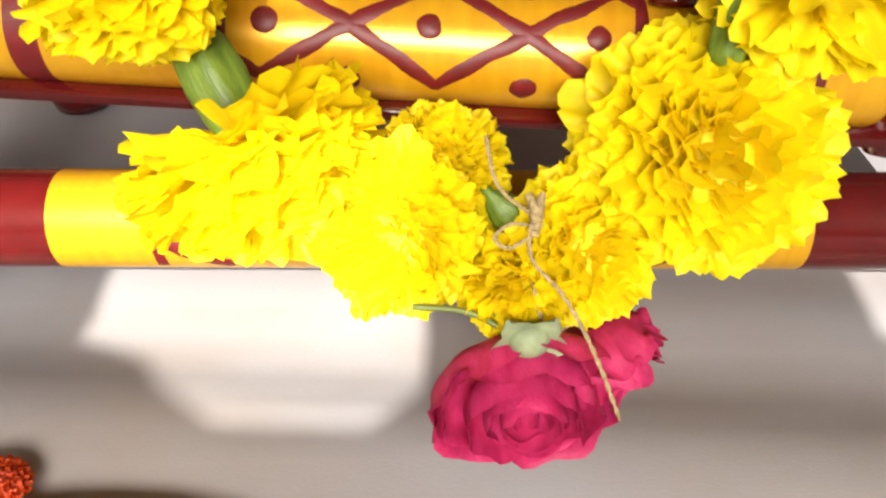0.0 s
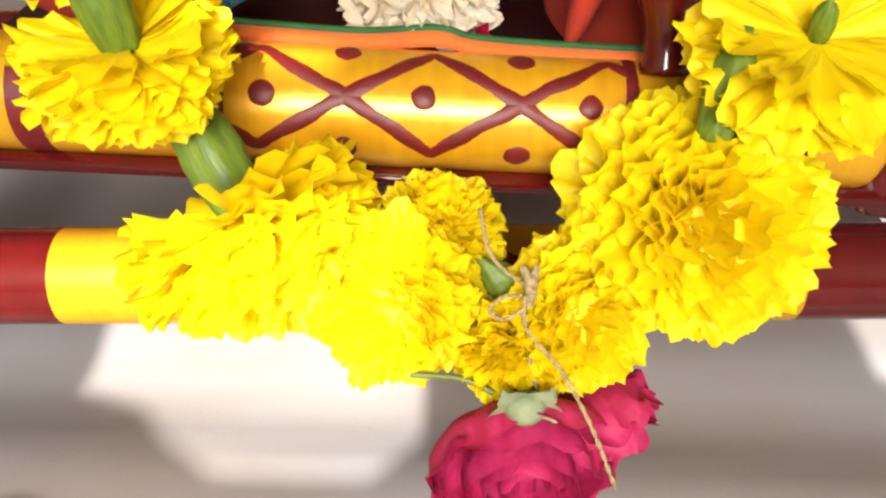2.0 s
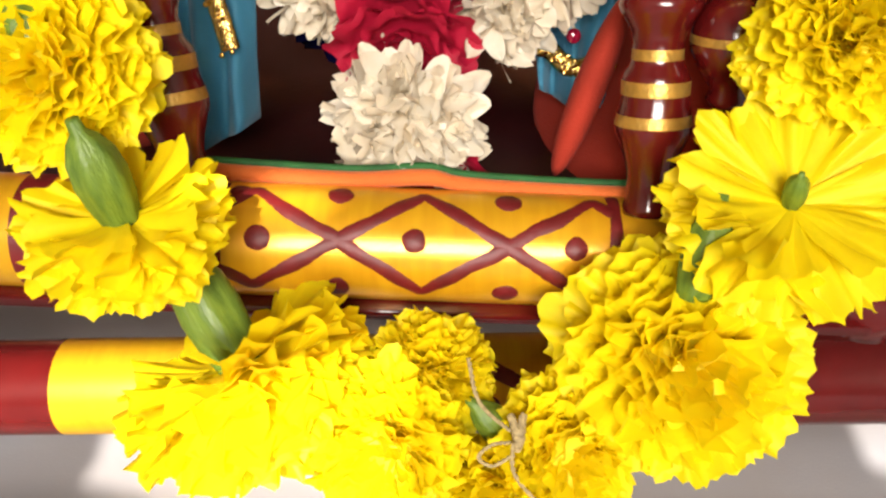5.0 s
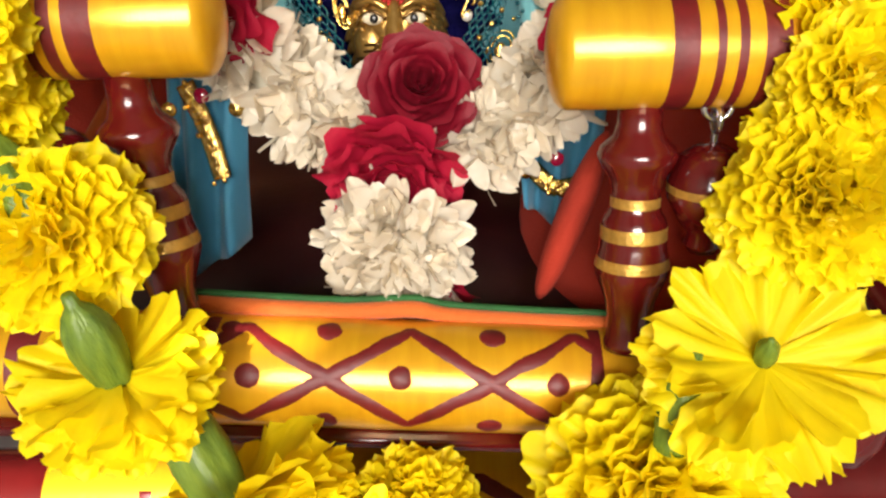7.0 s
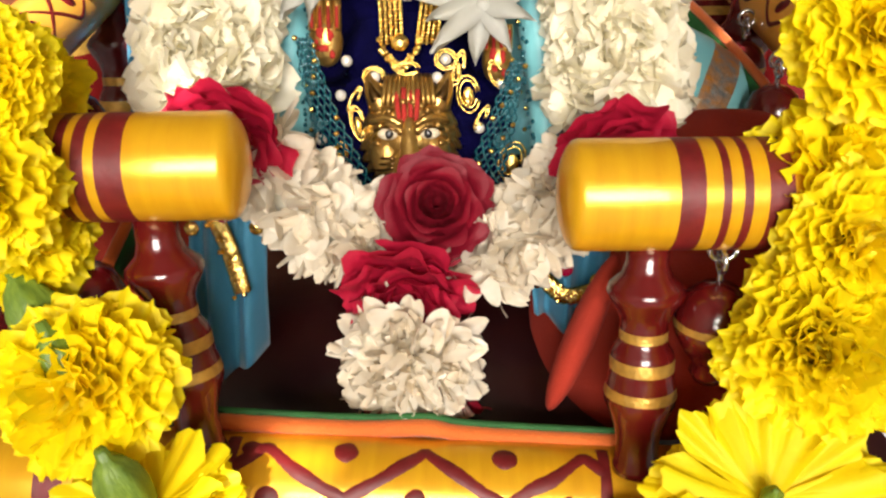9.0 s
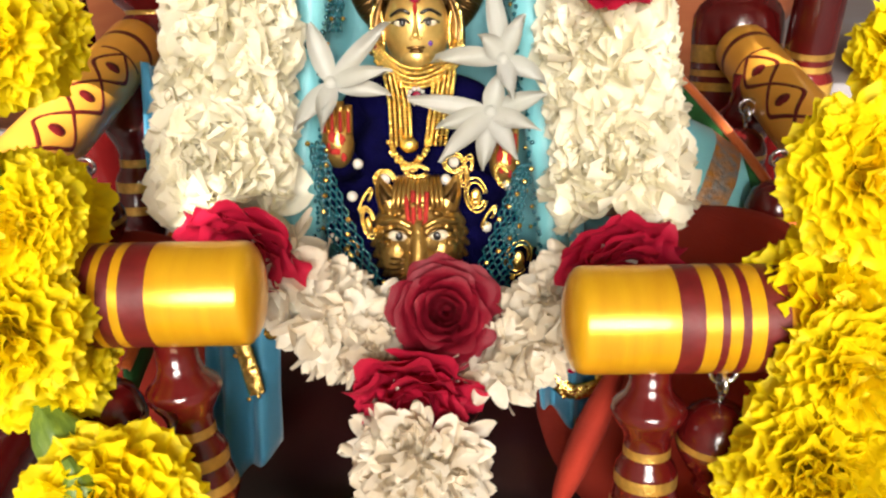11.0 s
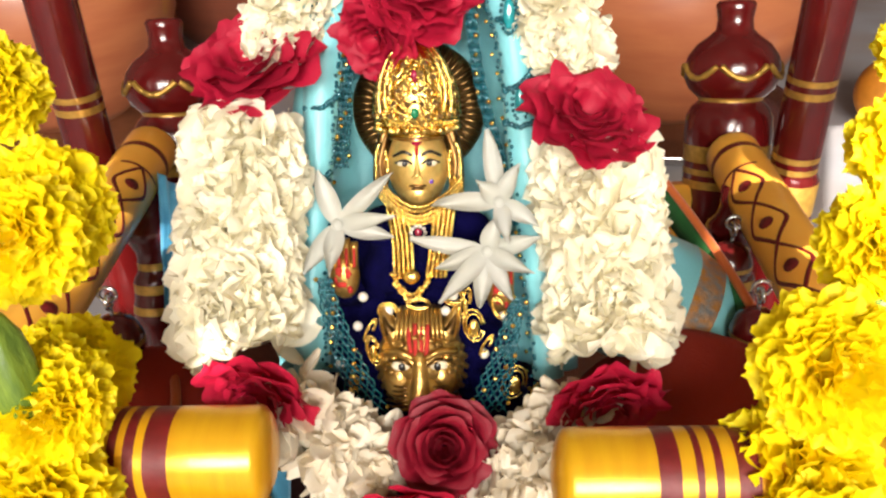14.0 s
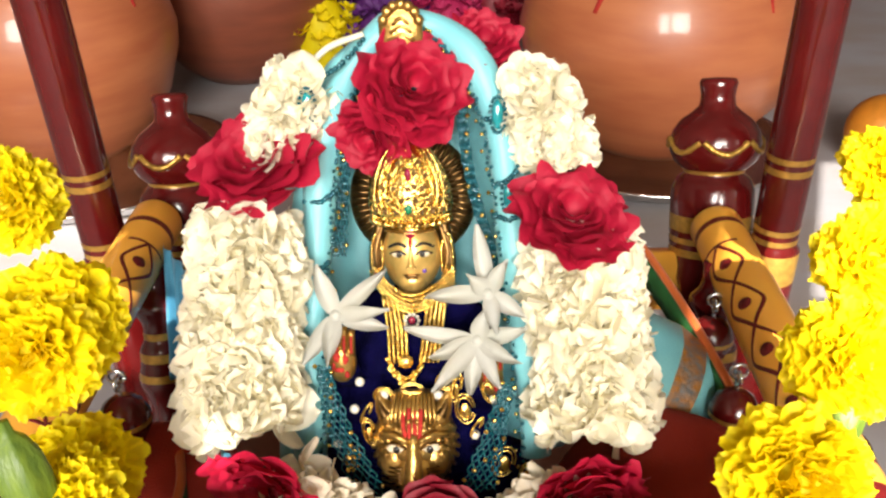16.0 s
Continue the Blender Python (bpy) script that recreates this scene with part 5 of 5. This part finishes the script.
# ---- white star flowers ----
STARS = (
    ((-0.0335, 0.2900, 0.3160), (0.05, -0.95, 0.25), ((108, 0.020), (40, 0.028), (6, 0.021), (-14, 0.020), (236, 0.022), (262, 0.020))),
    ((0.0240, 0.2930, 0.3225), (-0.1, -0.9, 0.4), ((100, 0.026), (186, 0.023), (58, 0.016), (-32, 0.016), (-76, 0.017), (140, 0.011))),
    ((0.0195, 0.2890, 0.3055), (-0.1, -0.95, 0.2), ((171, 0.027), (198, 0.019), (228, 0.026), (264, 0.020), (300, 0.020), (338, 0.019), (16, 0.019), (75, 0.013))),
)
for p, ax, rays in STARS:
    star = thing("star_flower", SEAT @ frame_to(p, ax), "white star-shaped blossom tucked beside the statue", "flower", "white star flowers")
    for k, (a, r) in enumerate(rays):
        bm = bmesh.new()
        petal(bm, pose(0, 0, 0, 0, 0, a - 90) @ pose(0, 0.0004, 0, 14 + 11 * (k % 3)), r, random.uniform(0.0060, 0.0076), 6, 12, cup=0.75, curl=random.uniform(-0.34, 0.02), ruffle=0.05, point=2, seed=k)
        part("petal", bm, M_STAR, star)
    bm = bmesh.new()
    blob(bm, (0, 0, 0.0004), (0.0024, 0.0024, 0.0016), 12)
    part("flower_eye", bm, M_STAR, star)

# ---- marigold garland ----


def marigold_mesh(seed, R=0.028, n=290, deep=1.0, low=-12, core=0.62, broad=1.0, toss=10):
    """Ruffled petals on a dome, opening along z; deep: how tall the dome stands; low: the lowest petals' angle."""
    rnd = random.Random(seed)
    bm = bmesh.new()
    blob(bm, (0, 0, R * 0.12 * deep), (R * core, R * core, R * core * deep), 20, 0, rough=0.3, fs=160)
    clumps = [(rnd.uniform(0, 360), rnd.uniform(0.86, 1.12)) for k in range(9)]
    for k in range(n):
        u = (k + 0.5) / n
        el = low + (92 - low) * (1 - math.sqrt(1 - u))
        az = k * 137.508 + rnd.uniform(-14, 14)
        big = 1.0
        for a, g in clumps:
            if abs((az - a + 180) % 360 - 180) < 22:
                big = g
        L = R * rnd.uniform(0.80, 1.04) * big * (1 - (1 - deep) * math.sin(radians(max(el, 0))))
        w = R * rnd.uniform(0.36, 0.60) * broad
        m = pose(0, 0, 0, 0, 0, az) @ pose(0, 0, 0, el + rnd.uniform(-toss, toss)) @ pose(0, R * 0.08, 0, 0, rnd.uniform(-24, 24), 0)
        frill(bm, m, L, w * 1.15, rnd.random() * 9, rnd.uniform(-0.12, 0.20), rnd.uniform(-0.28, 0.20))
    me = bpy.data.meshes.new("petals")
    bm.to_mesh(me)
    bm.free()
    me.materials.append(M_MARI)
    me.polygons.foreach_set("use_smooth", [True] * len(me.polygons))
    return me


MARI = [marigold_mesh(60 + s) for s in range(4)] + [marigold_mesh(70, 0.031, 250, 0.85, 4, 0.16, 0.95, 22), marigold_mesh(71, 0.031, 240, 0.6, -4, 0.08, 0.80, 24)]
CALYX = [(0.0, -0.034), (0.0018, -0.034), (0.0022, -0.030), (0.0045, -0.0275), (0.0068, -0.022), (0.0076, -0.015), (0.0070, -0.008), (0.0058, -0.002), (0.0052, 0.001), (0.0, 0.002)]
bmc = bmesh.new()
lathe(bmc, CALYX, Matrix(), 30)
for v in bmc.verts:
    a = math.atan2(v.co.y, v.co.x)
    k = 1 + 0.06 * math.sin(a * 6)
    v.co.x, v.co.y = v.co.x * k, v.co.y * k
calyx_me = bpy.data.meshes.new("calyx")
bmc.to_mesh(calyx_me)
bmc.free()
calyx_me.materials.append(M_CALYX)
calyx_me.polygons.foreach_set("use_smooth", [True] * len(calyx_me.polygons))


def marigold(p, axis, s=1.0, kind=0, roll=0.0, cal=1.0):
    t = thing("marigold", frame_to(p, axis, (0.1, 0.2, 1), roll), "bright yellow marigold head strung in a hanging garland", "flower", "marigold garland")
    share("petals", MARI[kind], Matrix.Diagonal((s, s, s, 1)), t)
    share("calyx", calyx_me, Matrix.Diagonal((s * cal, s * cal, s * cal, 1)), t)
    return t


MARIGOLDS = (
    ((-0.0448, 0.1635, 0.1359), (0.45, -0.42, -0.78), 1.02, 4),
    ((-0.0100, 0.1625, 0.1125), (-0.35, -0.94, 0.03), 0.76, 0),
    ((-0.0006, 0.1747, 0.1210), (0.21, 0.10, 0.97), 0.59, 1),
    ((0.0201, 0.1589, 0.1008), (-0.10, -0.95, -0.30), 0.62, 4),
    ((0.0346, 0.1609, 0.1082), (0.31, -0.86, 0.41), 0.68, 2),
    ((0.0612, 0.1692, 0.1302), (0.10, -0.84, 0.53), 1.03, 3),
    ((0.0806, 0.1698, 0.1753), (0.16, 0.42, -0.89), 0.88, 5),
    ((-0.0654, 0.1679, 0.1756), (0.13, 0.09, -0.99), 0.75, 4),
    ((-0.0790, 0.1873, 0.2010), (-0.20, -0.75, 0.63), 0.74, 1),
    ((0.0985, 0.1960, 0.2056), (0.31, -0.66, 0.68), 0.80, 2),
    ((0.0940, 0.1922, 0.2033), (-0.31, -0.74, 0.60), 0.72, 0),
    ((0.1044, 0.2221, 0.2313), (0.22, -0.76, 0.61), 0.76, 0),
    ((-0.1035, 0.2163, 0.2235), (0.40, -0.65, 0.65), 0.66, 2),
    ((-0.1090, 0.2449, 0.2497), (0.11, -0.78, 0.62), 0.66, 3),
    ((-0.0995, 0.2032, 0.2440), (0.12, -0.97, 0.22), 0.62, 0),
    ((-0.0975, 0.2217, 0.2648), (-0.08, -0.79, 0.61), 0.51, 1),
    ((0.1030, 0.2035, 0.2288), (-0.10, -0.99, 0.09), 0.63, 3),
    ((-0.1100, 0.2610, 0.2971), (0.22, -0.71, 0.67), 0.68, 2),
    ((-0.0960, 0.2143, 0.2660), (0.33, -0.90, 0.29), 0.52, 3),
    ((-0.1075, 0.2444, 0.2990), (0.23, -0.78, 0.58), 0.60, 0),
    ((-0.1326, 0.2947, 0.3216), (0.13, -0.73, 0.67), 0.59, 1),
    ((0.1035, 0.2211, 0.2710), (-0.08, -0.90, 0.42), 0.68, 1),
    ((0.1230, 0.2471, 0.2891), (0.34, -0.76, 0.56), 0.61, 2),
    ((0.1401, 0.2749, 0.3061), (-0.29, -0.76, 0.58), 0.59, 3),
    ((0.1555, 0.3074, 0.3210), (0.03, -0.73, 0.68), 0.50, 0),
)
for i, (p, axis, s, k) in enumerate(MARIGOLDS):
    marigold(p, axis, s, k, i * 73, 0.4 if k == 5 else 1.0)
CALYXES = (
    ((-0.0917, 0.1986, 0.2089), (0.42, -0.31, -0.85), 0.95),
    ((0.0625, 0.1654, 0.1668), (-0.23, -0.35, -0.91), 0.70),
    ((0.0168, 0.1624, 0.1150), (0.65, -0.09, -0.75), 0.60),
    ((0.0403, 0.1689, 0.1266), (-0.35, -0.48, -0.80), 0.50),
    ((-0.1008, 0.2119, 0.2840), (0.18, -0.22, -0.96), 0.90),
    ((0.1213, 0.2361, 0.2765), (-0.36, -0.27, -0.89), 0.75),
    ((-0.0791, 0.1814, 0.2098), (0.32, -0.20, -0.93), 0.70),
)
for p, axis, s in CALYXES:
    bud = new("flower_bud", calyx_me)
    bud.matrix_world = frame_to(p, axis, (0.1, 0.2, 1)) @ Matrix.Diagonal((s, s, s, 1)) @ pose(0, 0, 0.016)
    tagged(bud, "green marigold calyx between the yellow heads", "calyx", "marigold calyxes")


# ---- pink rose under the garland, with its sepals and twine ----
pink = thing("pink_rose", frame_to((0.0205, 0.1420, 0.0715), (0.05, -0.985, -0.12)), "wilting deep pink rose hanging head down from the marigold garland", "rose")
rose(pink, pose(0, 0, -0.004), 0.0245, PINK[0], 0.85)
second = thing("pink_rose", frame_to((0.0400, 0.152, 0.083), (0.5, -0.3, -0.8)), "small torn pink rose behind the larger one", "rose")
rose(second, pose(0, 0, 0), 0.014, PINK[1], 2.0)
for k in range(5):
    bm = bmesh.new()
    petal(bm, pose(0, 0.0235, -0.0010, 0, 0, k * 72 + 36) @ pose(0, 0.0015, 0, 8), 0.0085, 0.0085, 6, 8, cup=0.15, curl=-0.1, ruffle=0.03, point=2, seed=k)
    part("sepal", bm, M_SEPAL, pink, "pale green sepal")
bm = bmesh.new()
blob(bm, (0, 0.0235, -0.0010), (0.0052, 0.0052, 0.0040), 16)
part("hip", bm, M_SEPAL, pink, "pale green rose hip")
for a, b, c in (((-0.0075, 0.1489, 0.0977), (0.006, 0.1480, 0.0968), (0.017, 0.1445, 0.0925)), ((0.005, 0.1530, 0.1013), (0.0105, 0.1500, 0.0975), (0.018, 0.1450, 0.0930))):
    bm = bmesh.new()
    tube(bm, [a, b, c], 0.0008, n=14, seg=8)
    tagged(obj("stem", bm, M_STEM), "thin green flower stem", "stem")


def twine(pts, r=0.00045):
    bm = bmesh.new()
    path = spline(pts, 70)
    for s in range(2):
        off = [p + Vector((math.cos(k * 0.9 + s * math.pi), 0, math.sin(k * 0.9 + s * math.pi))) * r * 0.6 for k, p in enumerate(path)]
        tube(bm, off, r * 0.75, n=0, seg=6)
    return bm


string = thing("twine", pose(0, 0, 0), "frayed jute twine tied in a knot on the garland", "twine")
part("loose_end", twine([(0.0098, 0.1625, 0.1379), (0.0115, 0.157, 0.131), (0.0145, 0.1558, 0.1261), (0.0195, 0.152, 0.124)]), M_TWINE, string)
part("hanging_end", twine([(0.020, 0.150, 0.122), (0.0205, 0.146, 0.115), (0.028, 0.139, 0.1088), (0.035, 0.131, 0.098), (0.0403, 0.1225, 0.0869)]), M_TWINE, string)
part("loop", twine([(0.0195, 0.151, 0.121), (0.0150, 0.149, 0.1225), (0.0118, 0.148, 0.1195), (0.0150, 0.147, 0.1175), (0.0200, 0.1485, 0.1195)]), M_TWINE, string)
part("tie", twine([(0.021, 0.147, 0.108), (0.0235, 0.1425, 0.099), (0.0250, 0.1400, 0.0925)]), M_TWINE, string)
for k in range(4):
    part("knot", twine([(0.0195 + 0.0006 * k, 0.1535, 0.1275 - 0.0025 * k), (0.0212, 0.1495 + 0.0005 * k, 0.126 - 0.0025 * k), (0.0225, 0.1535, 0.1275 - 0.0025 * k)], 0.0008), M_TWINE, string)


# ---- pots, trays and fruit behind ----


def pot(x, y, r, h, material, label, streaks=()):
    bm = bmesh.new()
    prof = [(0.0, 0.0), (r * 0.45, 0.0), (r * 0.62, h * 0.06), (r * 0.86, h * 0.20), (r * 0.98, h * 0.36), (r, h * 0.44), (r * 0.95, h * 0.56), (r * 0.80, h * 0.70), (r * 0.58, h * 0.82), (r * 0.45, h * 0.88), (r * 0.42, h * 0.93), (r * 0.52, h * 0.98), (r * 0.55, h), (r * 0.48, h), (r * 0.38, h * 0.93), (r * 0.38, h * 0.88), (0.0, h * 0.86)]
    lathe(bm, prof, Matrix(), 64)
    ob = obj("clay_pot", bm, material)
    ob.matrix_world = pose(x, y, 0.001)
    for az, low, wide in streaks:
        bs = bmesh.new()
        run = [(q, v) for q, v in prof[4:10] if v >= low * h] + [(r * 0.46, h * 0.875)]
        tube(bs, [((q - 0.001) * math.cos(radians(az + 3 * math.sin(v * 60))), (q - 0.001) * math.sin(radians(az + 3 * math.sin(v * 60))), v) for q, v in run], lambda t: wide * (0.35 + 0.65 * t), n=20, seg=8)
        part("powder_streak", bs, M_KUM, ob, "red powder streak run down the clay")
    return tagged(ob, label, "pot", "clay pots behind the swing")


pot(0.272, 1.09, 0.178, 0.36, M_TERRA, "large glossy terracotta water pot standing on a steel tray", ((-128, 0.55, 0.008), (-112, 0.70, 0.006), (-60, 0.55, 0.006)))
pot(-0.515, 1.10, 0.165, 0.36, M_TERRA, "large terracotta water pot standing on the cloth", ((-70, 0.50, 0.008), (-52, 0.60, 0.006), (-20, 0.45, 0.007)))
pot(-0.34, 1.42, 0.175, 0.38, M_DTERRA, "dark brown clay pot behind the others")
for x, y, r in ((0.262, 1.05, 0.17), (-0.44, 1.02, 0.16)):
    bm = bmesh.new()
    lathe(bm, [(0.0, 0.002), (r * 0.9, 0.002), (r * 0.98, 0.012), (r, 0.018), (r * 1.03, 0.018), (r, 0.010), (r * 0.92, 0.0), (0.0, 0.0)], pose(x, y, 0.001), 64)
    tagged(obj("steel_tray", bm, M_STEEL), "shiny round steel tray lying on the cloth", "tray", "steel trays")
bm = bmesh.new()
blob(bm, (0.53, 0.99, 0.045), (0.044, 0.044, 0.043), 32, 0, rough=0.03, fs=20)
tagged(obj("orange_fruit", bm, M_ORANGE), "ripe orange fruit lying on the cloth", "fruit")

# ---- offerings between the pots ----


def posy(x, y, z, material, r, seed, label):
    """A heap of small blossoms on the cloth."""
    rnd = random.Random(seed)
    bm = bmesh.new()
    blob(bm, (0, 0, z * 0.4), (r * 0.8, r * 0.8, z * 0.5), 16)
    for k in range(70):
        a, e = rnd.uniform(0, 2 * math.pi), math.asin(rnd.random())
        p = Vector((r * math.cos(a) * math.cos(e), r * math.sin(a) * math.cos(e), z * (0.35 + 0.65 * math.sin(e))))
        for q in range(5):
            petal(bm, frame_to(p, (p.x, p.y, p.z + r), (0.1, 0.2, 1), q * 72) @ pose(0, 0, 0, 30), r * 0.32, r * 0.22, 3, 3, cup=0.3, ruffle=0.1, seed=rnd.random() * 9)
    ob = obj("posy", bm, material)
    ob.matrix_world = pose(x, y, 0.0)
    return tagged(ob, label, "flowers", "flower heaps")


posy(-0.20, 1.36, 0.16, M_MARI, 0.055, 1, "heap of yellow blossoms between the pots")
posy(-0.10, 1.40, 0.17, M_PURPLE, 0.075, 2, "heap of purple blossoms between the pots")
posy(0.00, 1.36, 0.15, M_PINK, 0.055, 3, "heap of pink blossoms between the pots")
posy(0.075, 1.42, 0.18, M_RED, 0.060, 4, "heap of red blossoms between the pots")
posy(-0.150, 0.163, 0.008, M_ORPET, 0.011, 5, "orange-red blossoms scattered on the cloth")

bm = bmesh.new()
ribbon(bm, [(-0.150, 0.1550, -0.001), (-0.120, 0.1570, -0.001), (-0.095, 0.1560, -0.001), (-0.070, 0.1500, -0.001), (-0.050, 0.1400, -0.001)], 0.0035, 0.0040, wave=0.001)
tagged(obj("red_cloth", bm, M_REDCL), "folded edge of a red cotton cloth lying on the white one", "cloth")
